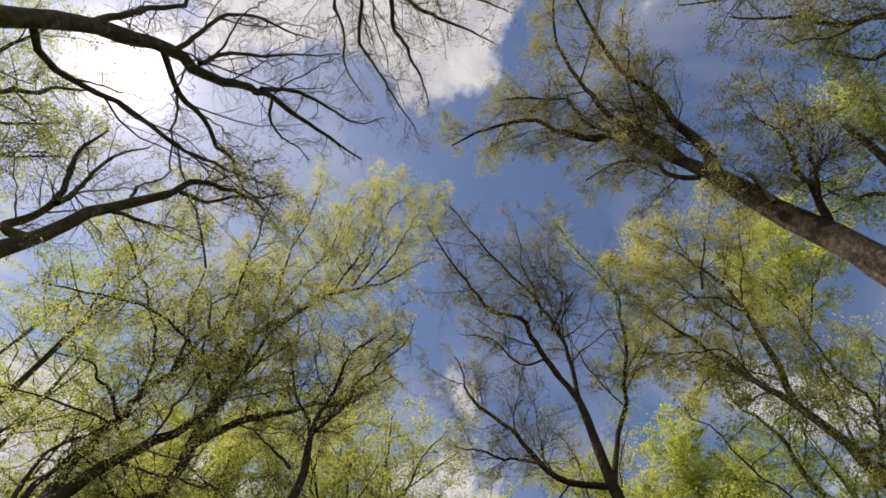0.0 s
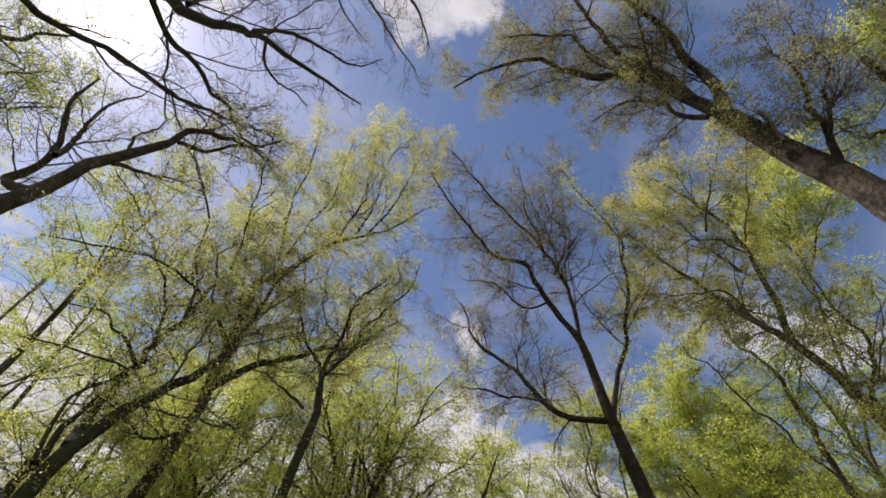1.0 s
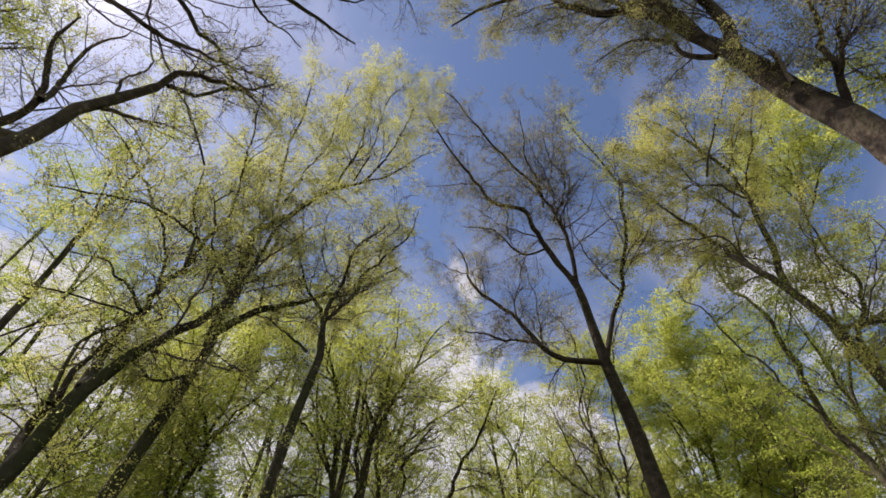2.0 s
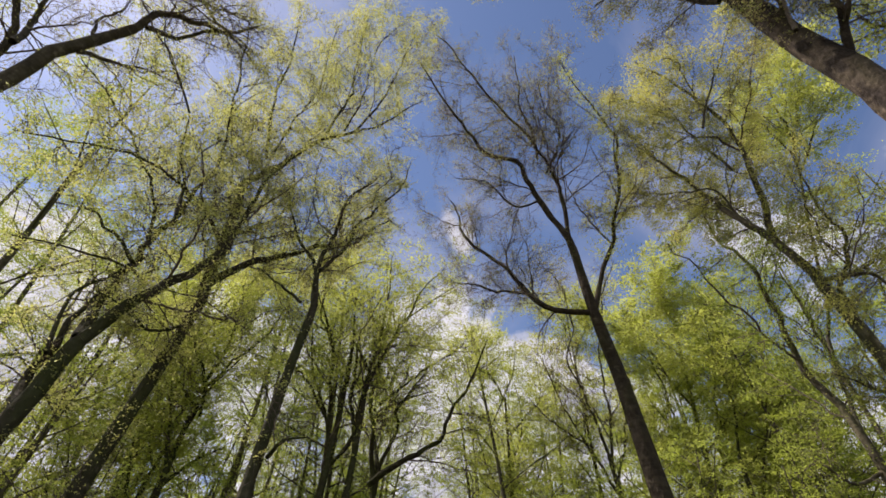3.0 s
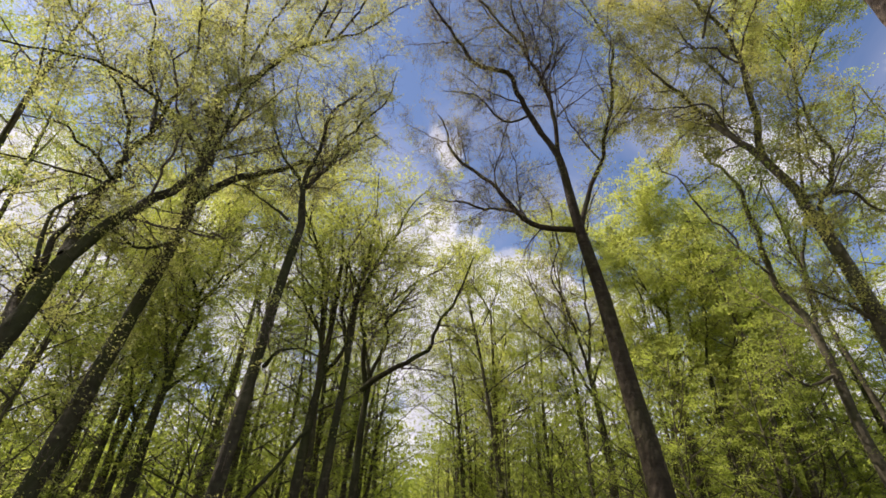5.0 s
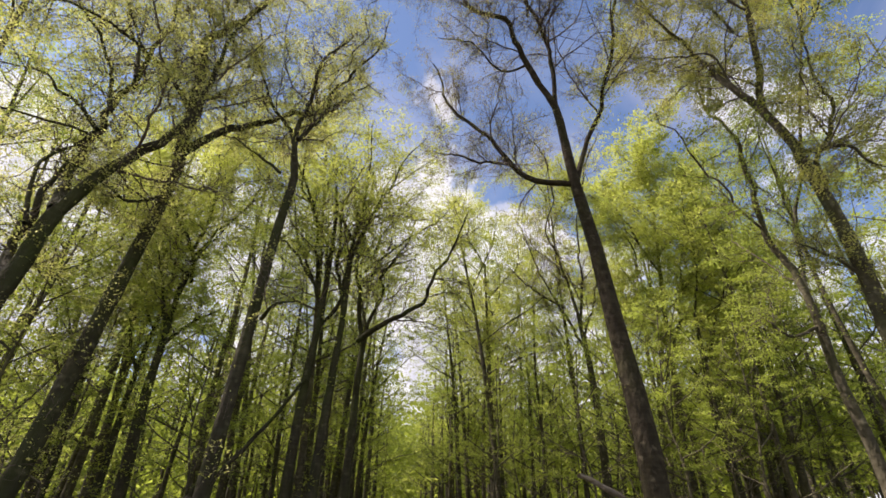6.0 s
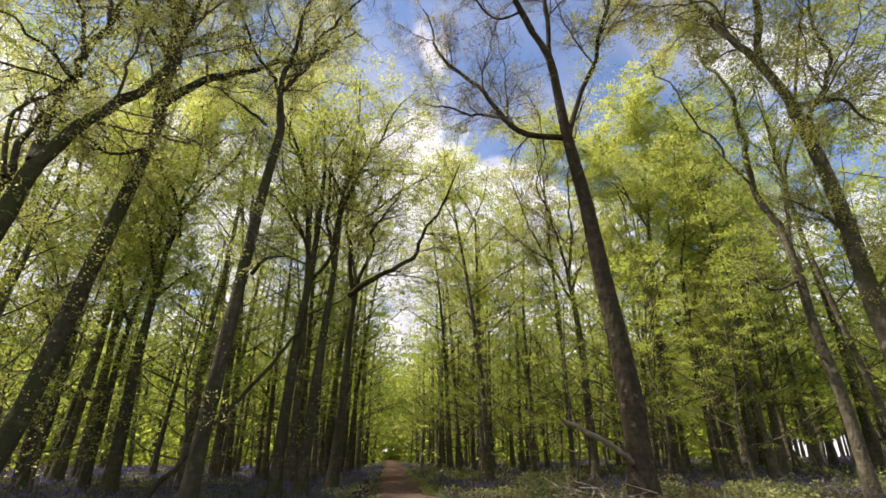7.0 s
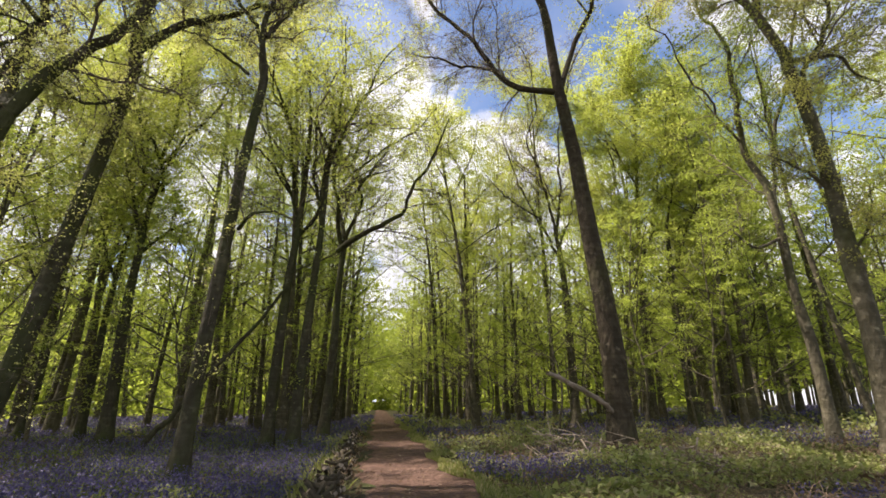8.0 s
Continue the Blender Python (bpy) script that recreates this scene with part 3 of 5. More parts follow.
limb(t, 0.076, 0.015, (11.69, 9.88, 9.66), (11.64, 9.83, 10.54), (12.03, 9.22, 11.58), (11.92, 9.03, 13.13), (11.81, 8.63, 14.96))
limb(t, 0.053, 0.012, (11.71, 10.08, 6.78), (11.16, 9.93, 7.17), (10.88, 10.22, 7.64), (10.58, 10.54, 8.05))
limb(t, 0.038, 0.012, (11.81, 10.01, 5.03), (12.08, 9.68, 5.84), (12.22, 9.49, 6.70))
limb(t, 0.076, 0.015, (11.43, 10.01, 10.90), (11.31, 8.79, 9.84), (11.55, 8.57, 9.30), (11.82, 8.29, 8.91))
finish(t)

t = tree(13.09, 13.07, "tall slim beech with pale grey trunk", 4, 26, (16, 0.068), 9, 1.3, LEAF_WOOD, BARK_PALE_LIT, crowd=9, sweep=0.2)
limb(t, 0.187, 0.112, (13.09, 13.07, 0.00), (13.08, 13.08, 2.98), (12.96, 13.17, 5.03), (12.93, 13.09, 7.02), (12.78, 13.10, 8.56))
limb(t, 0.123, 0.018, (12.78, 13.10, 8.56), (12.39, 13.29, 9.94), (12.12, 12.99, 12.40), (11.79, 12.64, 14.31), (11.29, 12.75, 15.15), (10.92, 12.32, 16.51))
limb(t, 0.088, 0.018, (12.90, 13.11, 7.23), (13.54, 13.62, 9.42), (13.42, 13.30, 11.54), (13.16, 12.79, 13.84))
limb(t, 0.062, 0.018, (12.95, 13.10, 6.63), (12.09, 13.28, 6.26), (11.70, 13.63, 6.96), (11.34, 14.00, 6.87))
finish(t)

t = tree(-6.84, 9.24, "leaning beech with leafy shoots along its trunk", 5, 34, (20, 0.047), 10, 0.85, LEAF_PALE, BARK_MOSSY, 150, full=0.46, crowd=9, gaps=-0.35, sweep=0.02, gnarl=0.085)
limb(t, 0.189, 0.124, (-6.84, 9.24, 0.00), (-6.49, 9.50, 1.63), (-6.35, 9.61, 2.94), (-6.23, 9.69, 4.28), (-6.08, 9.77, 5.79), (-5.90, 9.83, 7.48), (-5.78, 9.82, 8.99), (-5.85, 9.77, 8.90), (-5.81, 9.69, 10.01))
limb(t, 0.15, 0.03, (-5.81, 9.69, 10.01), (-5.87, 9.48, 11.36), (-5.93, 9.27, 12.36), (-6.00, 9.06, 13.13), (-5.57, 9.19, 13.92), (-4.98, 9.30, 15.05), (-4.10, 9.56, 16.16), (-2.69, 10.03, 17.41))
limb(t, 0.115, 0.018, (-5.87, 9.75, 8.97), (-5.57, 9.92, 9.62), (-4.99, 10.25, 10.49), (-3.92, 10.87, 11.72), (-3.00, 11.46, 12.23), (-2.09, 11.81, 13.72), (-1.57, 11.97, 14.55))
limb(t, 0.066, 0.013, (-5.82, 9.64, 10.39), (-6.99, 9.73, 12.03), (-7.51, 9.31, 12.24), (-7.83, 8.85, 13.25), (-7.77, 8.65, 14.16))
limb(t, 0.066, 0.013, (-5.83, 9.60, 10.68), (-5.78, 10.57, 12.32), (-5.24, 10.68, 13.60), (-5.11, 10.41, 14.81), (-5.32, 10.00, 15.55))
limb(t, 0.059, 0.013, (-3.09, 11.39, 12.23), (-3.31, 11.40, 14.05), (-2.89, 11.33, 15.27), (-2.20, 11.38, 16.45))
limb(t, 0.046, 0.013, (-5.89, 9.45, 11.45), (-6.96, 9.47, 13.35), (-7.11, 8.96, 14.74), (-7.09, 8.57, 15.83))
limb(t, 0.046, 0.013, (-5.87, 9.84, 7.81), (-5.87, 8.64, 7.05), (-6.47, 8.19, 7.25), (-6.83, 7.92, 7.31))
limb(t, 0.033, 0.012, (-3.59, 9.73, 16.62), (-3.07, 9.27, 18.96), (-2.76, 8.13, 20.43), (-1.95, 7.55, 21.29))
limb(t, 0.033, 0.012, (-5.45, 9.23, 14.09), (-5.16, 8.99, 16.87), (-4.67, 8.08, 18.97), (-4.19, 7.31, 20.21))
limb(t, 0.05, 0.012, (-4.10, 9.56, 16.16), (-3.72, 8.95, 18.2), (-3.55, 8.2, 19.9), (-3.2, 7.3, 21.4))
limb(t, 0.045, 0.012, (-3.2, 9.85, 16.95), (-2.3, 9.5, 19.0), (-1.75, 8.8, 20.7), (-1.3, 8.0, 22.0))
limb(t, 0.05, 0.012, (-5.57, 9.19, 13.92), (-5.85, 8.6, 16.2), (-5.75, 7.7, 18.2), (-5.5, 6.9, 19.8))
limb(t, 0.04, 0.012, (-2.69, 10.03, 17.41), (-1.72, 10.11, 18.50), (-0.89, 9.91, 19.59))
finish(t)

t = tree(-7.29, 7.55, "thick dark beech dividing into three stems", 6, 32, (18, 0.047), 10, 0.85, LEAF_PALE, BARK_MOSSY, 80, full=0.44, crowd=8, gaps=-0.3, sweep=0.02, gnarl=0.085)
limb(t, 0.184, 0.149, (-7.29, 7.55, 0.00), (-6.83, 7.98, 4.56), (-6.76, 8.04, 5.18), (-6.72, 8.06, 5.76), (-6.66, 8.10, 6.19))
limb(t, 0.128, 0.019, (-6.66, 8.10, 6.19), (-6.42, 8.29, 7.05), (-6.14, 8.50, 8.08), (-5.76, 8.77, 9.15), (-5.41, 8.96, 10.38), (-5.25, 8.85, 11.92), (-4.72, 8.98, 13.51))
limb(t, 0.128, 0.019, (-6.69, 8.08, 6.26), (-7.29, 8.79, 7.74), (-7.18, 8.81, 8.69), (-7.01, 8.84, 9.80), (-6.84, 8.82, 10.99), (-6.68, 8.83, 11.74), (-6.50, 8.71, 12.93), (-6.59, 8.28, 14.04))
limb(t, 0.102, 0.019, (-6.85, 7.96, 4.77), (-7.49, 8.43, 5.51), (-7.42, 8.48, 6.15), (-7.40, 8.46, 6.81), (-7.31, 8.52, 7.45), (-7.13, 8.63, 8.20))
limb(t, 0.051, 0.013, (-6.59, 8.06, 8.24), (-7.20, 8.10, 8.83), (-7.49, 7.80, 8.95), (-7.66, 7.61, 9.20), (-7.91, 7.38, 9.19))
limb(t, 0.051, 0.013, (-6.53, 8.07, 8.77), (-7.15, 8.35, 10.40), (-7.43, 7.98, 11.04), (-7.54, 7.66, 12.08))
limb(t, 0.051, 0.013, (-6.36, 8.11, 9.88), (-6.93, 8.39, 11.40), (-7.06, 8.04, 12.43), (-7.31, 7.49, 13.55))
limb(t, 0.038, 0.012, (-6.37, 7.98, 10.71), (-6.65, 6.47, 9.95), (-7.41, 5.79, 9.36), (-8.01, 5.26, 8.92))
limb(t, 0.045, 0.013, (-6.90, 7.88, 5.82), (-7.61, 8.21, 7.64), (-7.25, 8.49, 8.58), (-8.01, 7.77, 8.35), (-8.64, 7.19, 8.04))
limb(t, 0.032, 0.012, (-6.13, 7.70, 13.16), (-6.48, 7.45, 14.90), (-6.44, 6.75, 16.45), (-6.43, 6.12, 17.48))
limb(t, 0.032, 0.012, (-6.89, 7.06, 12.84), (-7.58, 6.65, 14.16), (-7.98, 5.95, 15.00), (-8.24, 5.36, 15.78))
limb(t, 0.032, 0.012, (-6.95, 7.46, 10.42), (-7.97, 6.97, 11.47), (-8.56, 6.24, 12.24), (-9.05, 5.66, 12.70))
finish(t)

t = tree(-3.56, 10.02, "slender leaning beech standing among bluebells", 7, 24, (12, 0.047), 9, 0.85, LEAF_PALE, BARK_MOSSY, 50, full=0.36, crowd=6, gaps=-0.1, gnarl=0.085)
limb(t, 0.165, 0.099, (-3.56, 10.02, 0.00), (-3.49, 10.05, 1.98), (-3.39, 10.08, 3.80), (-3.31, 10.09, 5.32), (-3.19, 10.09, 7.15), (-3.06, 10.08, 8.45), (-3.03, 10.07, 8.89))
limb(t, 0.084, 0.014, (-3.03, 10.07, 8.89), (-3.11, 9.97, 10.08), (-2.80, 9.95, 11.44), (-2.73, 9.84, 12.59), (-2.05, 9.85, 14.10))
limb(t, 0.07, 0.014, (-3.04, 10.07, 8.80), (-3.53, 10.39, 10.65), (-4.12, 10.07, 11.68), (-4.72, 9.68, 13.01))
limb(t, 0.056, 0.014, (-3.09, 9.98, 9.99), (-2.73, 10.94, 11.96), (-2.19, 10.93, 13.33), (-1.39, 10.91, 14.90), (-1.09, 10.65, 16.29))
limb(t, 0.049, 0.012, (-3.15, 10.15, 5.02), (-2.77, 9.76, 5.18), (-2.37, 9.89, 5.37))
limb(t, 0.042, 0.012, (-3.37, 9.95, 8.86), (-4.10, 10.17, 9.56), (-4.75, 9.92, 9.90))
finish(t)

# lighter bark on this tree and the next: veiling glare put into the colour
t = tree(-9.36, 4.77, "overhanging beech with dark bare limbs", 8, 22, (4, 0.042), 9, 1, LEAF_BUD, BARK)
limb(t, 0.288, 0.115, (-9.36, 4.77, 0.00), (-9.07, 4.91, 8.75), (-9.00, 4.94, 9.39), (-8.81, 5.01, 10.60), (-8.69, 4.95, 11.53), (-8.54, 5.05, 12.08), (-8.05, 5.25, 13.68))
limb(t, 0.1, 0.02, (-8.05, 5.25, 13.68), (-7.81, 5.22, 14.49), (-7.36, 5.61, 15.19), (-6.70, 6.18, 16.04), (-6.10, 6.30, 17.03))
limb(t, 0.12, 0.02, (-8.88, 5.01, 10.06), (-9.93, 4.99, 10.42), (-9.85, 5.00, 10.92), (-9.76, 4.89, 11.69), (-9.77, 4.69, 12.14), (-9.88, 4.07, 12.95), (-9.82, 3.86, 13.57), (-9.71, 3.69, 14.16))
limb(t, 0.08, 0.015, (-8.98, 4.55, 11.01), (-9.58, 4.85, 12.61), (-9.47, 4.64, 13.40), (-9.25, 4.44, 14.38), (-9.09, 4.26, 15.01))
limb(t, 0.05, 0.015, (-8.43, 5.06, 12.58), (-8.82, 4.98, 13.61), (-8.55, 5.05, 14.35))
limb(t, 0.07, 0.015, (-7.92, 5.32, 14.02), (-7.61, 6.10, 15.16), (-6.98, 6.37, 16.21), (-6.25, 7.42, 16.56))
limb(t, 0.06, 0.015, (-8.51, 5.14, 12.00), (-7.83, 5.34, 12.23), (-7.47, 5.85, 12.71))
finish(t)

t = tree(-8.99, -0.31, "overhanging beech with long bare limbs against the sun", 9, 18, (0, 0.046), 9, 1, LEAF_BUD, BARK)
limb(t, 0.336, 0.176, (-8.99, -0.31, 0.00), (-8.82, 0.61, 9.81), (-8.72, 0.73, 10.93), (-8.59, 0.81, 12.11), (-8.46, 0.97, 13.05))
limb(t, 0.2, 0.03, (-8.46, 0.97, 13.05), (-8.29, 1.31, 14.09), (-8.07, 1.58, 15.13), (-7.83, 2.01, 16.04), (-7.36, 2.56, 17.46), (-7.00, 3.01, 18.30), (-6.56, 3.60, 19.12), (-5.86, 4.47, 20.08), (-4.99, 5.52, 20.90), (-4.16, 6.21, 21.41))
limb(t, 0.09, 0.015, (-8.14, 1.59, 14.84), (-8.11, 2.60, 15.10), (-8.03, 3.22, 15.49), (-7.89, 3.74, 16.05), (-7.81, 4.83, 16.44), (-7.64, 5.79, 17.02), (-7.42, 6.74, 17.66), (-6.92, 8.36, 18.78))
limb(t, 0.08, 0.015, (-8.67, 0.87, 11.46), (-8.69, 1.33, 11.42), (-8.68, 1.73, 11.67), (-8.61, 2.23, 12.36), (-8.48, 2.91, 13.31), (-8.38, 3.72, 14.03), (-8.18, 4.56, 15.10), (-7.99, 5.24, 15.89), (-7.56, 5.96, 17.25), (-6.80, 6.81, 18.89))
limb(t, 0.09, 0.015, (-7.00, 3.01, 18.30), (-6.33, 3.23, 19.79), (-5.33, 3.70, 20.77), (-4.13, 4.53, 21.47), (-3.23, 4.41, 21.76))
limb(t, 0.08, 0.015, (-8.02, 1.56, 15.33), (-7.95, 1.23, 16.89), (-7.59, 0.96, 17.72), (-7.10, 1.10, 18.68), (-5.57, 1.45, 20.56))
limb(t, 0.08, 0.015, (-7.83, 2.01, 16.04), (-7.73, 2.00, 17.67), (-6.86, 2.18, 19.23), (-4.88, 1.93, 21.10))
limb(t, 0.1, 0.02, (-8.50, 0.90, 12.77), (-8.57, 0.64, 14.36), (-8.19, 0.36, 15.82), (-7.60, -0.28, 17.42))
limb(t, 0.06, 0.012, (-6.79, 3.34, 18.70), (-6.80, 4.19, 18.47), (-6.35, 5.20, 19.31), (-5.93, 6.02, 19.92))
finish(t)

t = tree(-14.2, 2.6, "beech in young leaf behind bare limbs", 26, 24, (16, 0.062), 8, 1.3, LEAF, BARK, full=0.4)
limb(t, 0.26, 0.12, (-14.2, 2.6, 0.0), (-13.8, 2.7, 6.0), (-13.5, 2.8, 10.0), (-13.2, 2.9, 12.8))
limb(t, 0.1, 0.02, (-13.2, 2.9, 12.8), (-12.8, 2.9, 14.6), (-12.5, 3.1, 16.2), (-12.2, 3.3, 17.4))
limb(t, 0.09, 0.018, (-13.4, 2.8, 11.4), (-12.9, 2.2, 13.4), (-12.5, 1.6, 15.2), (-12.4, 1.2, 16.8))
limb(t, 0.09, 0.018, (-13.5, 2.8, 10.6), (-12.9, 3.8, 12.4), (-12.4, 4.4, 13.9), (-12.1, 4.9, 15.0))
limb(t, 0.07, 0.015, (-13.2, 2.9, 12.6), (-12.6, 3.6, 14.2), (-12.2, 4.0, 15.6))
finish(t)

# bark kept lighter here too, painting in the glare that veils the limbs
t = tree(-2.91, -5.47, "tall beech with hanging bare branches", 10, 22, (2, 0.053), 9, 1, LEAF_BUD, BARK)
limb(t, 0.32, 0.16, (-2.91, -5.47, 0.00), (-1.71, -5.68, 12.89), (-2.55, -4.13, 18.02), (-2.96, -2.12, 20.95))
limb(t, 0.088, 0.018, (-2.96, -2.12, 20.95), (-4.43, -1.03, 21.20), (-5.02, 0.28, 21.73), (-4.77, 1.27, 21.96), (-4.81, 2.55, 22.00), (-4.24, 3.52, 22.00))
limb(t, 0.097, 0.013, (-2.98, -1.97, 21.07), (-4.08, -0.71, 21.51), (-4.10, 1.43, 21.99), (-3.06, 2.65, 22.00), (-2.32, 3.96, 22.00), (-1.79, 5.12, 22.00))
limb(t, 0.123, 0.018, (-2.98, -1.97, 21.07), (-3.19, -0.03, 21.90), (-3.08, 0.75, 21.99), (-2.38, 1.74, 22.00), (-1.77, 2.56, 22.00), (-1.35, 3.89, 22.00))
limb(t, 0.106, 0.018, (-2.99, -1.81, 21.19), (-2.43, -0.08, 21.96), (-1.08, 0.62, 22.00), (0.29, 0.93, 22.00), (1.22, 1.28, 22.00))
limb(t, 0.088, 0.018, (-2.80, -1.83, 21.25), (-1.60, -0.89, 21.93), (-0.06, -0.42, 22.00), (1.51, 0.06, 22.00))
finish(t)

t = tree(10.83, -1.91, "tall beech with opening buds overhead", 11, 22, (8, 0.061), 9, 1, LEAF_BUD, BARK)
limb(t, 0.304, 0.16, (10.83, -1.91, 0.00), (11.14, 1.28, 9.81), (10.60, -0.22, 12.01), (10.28, -0.79, 13.20))
limb(t, 0.106, 0.018, (10.28, -0.79, 13.20), (10.08, -0.56, 14.26), (9.77, -0.27, 15.50), (9.26, -0.05, 16.92), (8.26, -0.25, 18.67))
limb(t, 0.088, 0.018, (10.28, -0.79, 13.20), (10.54, -0.09, 14.55), (10.46, 0.48, 15.17), (10.15, 0.43, 16.03))
limb(t, 0.088, 0.018, (10.21, -0.90, 13.45), (10.08, -1.22, 16.54), (9.28, -0.93, 18.11), (7.24, -0.50, 20.38))
finish(t)

t = tree(12.61, 3.14, "tall beech with young green leaves", 12, 22, (22, 0.076), 8, 1.5, LEAF, BARK, full=0.80, gaps=-0.7)
limb(t, 0.288, 0.096, (12.61, 3.14, 0.00), (11.91, 4.62, 10.42), (11.75, 3.53, 13.17), (11.53, 2.85, 14.79), (11.25, 2.38, 16.02))
limb(t, 0.088, 0.018, (11.75, 3.53, 13.17), (11.48, 3.76, 14.13), (11.20, 4.18, 14.76), (10.94, 4.02, 15.72))
limb(t, 0.088, 0.018, (11.66, 3.09, 14.05), (11.93, 2.26, 15.72), (11.57, 1.71, 16.94), (11.36, 1.64, 17.43))
finish(t)

t = tree(-2.17, 21.23, "mossy beech with a long curved limb over the path", 13, 28, (4, 0.084), 9, 1.15, LEAF, BARK_MOSSY, crowd=5)
limb(t, 0.224, 0.109, (-2.17, 21.23, 0.00), (-1.98, 21.24, 3.62), (-1.94, 21.19, 6.62), (-1.77, 21.10, 8.75))
limb(t, 0.132, 0.026, (-2.11, 21.11, 8.05), (-0.78, 20.20, 8.88), (0.45, 20.25, 9.79), (1.46, 20.18, 11.40), (2.24, 20.04, 12.87), (2.88, 19.76, 14.62))
limb(t, 0.114, 0.026, (-1.92, 21.12, 8.20), (-2.61, 20.78, 11.13), (-2.62, 20.38, 13.61), (-1.95, 19.80, 16.12))
limb(t, 0.088, 0.018, (-1.82, 21.10, 8.75), (-2.24, 21.35, 10.83), (-1.23, 21.29, 12.07), (0.41, 21.38, 12.54))
limb(t, 0.088, 0.018, (-1.77, 21.10, 8.75), (-1.20, 21.91, 11.14), (-1.58, 21.55, 13.12), (-0.28, 21.09, 15.55))
limb(t, 0.07, 0.018, (-1.43, 20.92, 10.98), (-0.19, 21.60, 13.57), (0.32, 21.29, 15.07))
limb(t, 0.07, 0.013, (-2.47, 20.77, 11.35), (-2.46, 20.41, 13.55), (-1.53, 20.06, 15.39), (0.13, 19.79, 16.76), (1.28, 19.51, 17.79))
limb(t, 0.062, 0.013, (-2.46, 20.41, 13.55), (-3.01, 19.79, 15.79), (-3.53, 19.03, 17.77))
limb(t, 0.062, 0.013, (-2.08, 20.81, 11.39), (-0.48, 19.79, 12.70), (1.36, 19.73, 14.02), (2.46, 19.54, 15.31))
finish(t)

t = tree(-3.50, 17.09, "straight dark beech among bluebells", 14, 18, (14, 0.084), 8, 1.3, LEAF, BARK_MOSSY, 16, crowd=5, gaps=-0.1)
limb(t, 0.21, 0.07, (-3.50, 17.09, -0.00), (-3.45, 17.10, 2.78), (-3.37, 17.09, 5.13), (-3.21, 17.07, 7.26), (-3.09, 16.96, 9.52), (-3.05, 16.71, 11.85))
limb(t, 0.079, 0.018, (-3.21, 17.07, 7.26), (-2.59, 17.15, 8.23), (-2.30, 17.07, 10.11), (-2.23, 16.79, 12.49))
limb(t, 0.07, 0.018, (-3.15, 17.06, 7.71), (-3.67, 16.86, 9.20), (-4.43, 16.52, 11.11), (-4.73, 16.28, 12.43))
limb(t, 0.07, 0.013, (-3.43, 16.96, 8.56), (-3.57, 16.69, 11.23), (-3.96, 16.22, 13.68), (-4.01, 15.77, 15.55), (-3.70, 15.39, 16.98))
limb(t, 0.053, 0.013, (-3.57, 16.69, 11.23), (-4.67, 16.63, 13.34), (-5.44, 16.09, 15.04), (-6.60, 15.54, 16.14))
limb(t, 0.053, 0.013, (-3.60, 16.89, 8.96), (-4.32, 16.17, 9.90), (-5.28, 15.90, 10.64))
finish(t)

t = tree(-2.69, 16.99, "straight mossy beech beside the path", 15, 18, (14, 0.084), 8, 1.3, LEAF, BARK_MOSSY, 16, crowd=5, gaps=-0.1)
limb(t, 0.21, 0.075, (-2.69, 16.99, 0.00), (-2.59, 17.01, 2.78), (-2.45, 17.00, 5.55), (-2.32, 16.95, 7.71), (-2.27, 16.81, 9.98))
limb(t, 0.079, 0.018, (-2.32, 16.95, 7.71), (-2.68, 16.75, 9.92), (-2.73, 16.48, 12.23), (-2.09, 16.22, 14.22))
limb(t, 0.07, 0.018, (-2.27, 16.81, 9.98), (-1.72, 16.74, 11.47), (-1.14, 16.61, 12.99))
limb(t, 0.07, 0.013, (-2.40, 16.89, 8.59), (-2.33, 16.76, 10.35), (-2.25, 16.54, 12.30), (-2.16, 16.11, 14.67), (-1.83, 15.71, 16.37))
limb(t, 0.062, 0.013, (-2.33, 16.76, 10.35), (-1.25, 17.12, 12.75), (-0.42, 16.85, 14.76), (0.54, 16.57, 16.31))
limb(t, 0.053, 0.013, (-2.29, 16.72, 10.83), (-3.02, 15.92, 12.37), (-3.04, 15.60, 14.18))
finish(t)

t = tree(6.08, 32.66, "young upright beech in light green leaf", 16, 20, (18, 0.1), 7, 1.9, LEAF, BARK, full=0.80, gaps=-0.7)
limb(t, 0.247, 0.057, (6.08, 32.66, 0.00), (6.00, 32.55, 5.71), (5.85, 31.87, 9.54), (5.52, 30.16, 13.11), (5.04, 27.70, 15.73))
limb(t, 0.07, 0.018, (5.89, 32.17, 8.40), (4.69, 30.97, 12.11), (3.28, 29.22, 14.69))
limb(t, 0.07, 0.018, (5.89, 32.17, 8.40), (7.04, 30.74, 11.73), (7.84, 28.73, 14.32))
limb(t, 0.053, 0.018, (5.62, 30.80, 12.10), (6.34, 28.99, 14.35), (5.59, 26.96, 16.20))
limb(t, 0.044, 0.013, (5.09, 28.01, 15.48), (4.00, 26.20, 16.88), (3.41, 24.54, 17.81))
limb(t, 0.044, 0.013, (5.40, 29.69, 13.76), (6.80, 27.41, 15.70), (6.74, 25.42, 17.04))
finish(t)

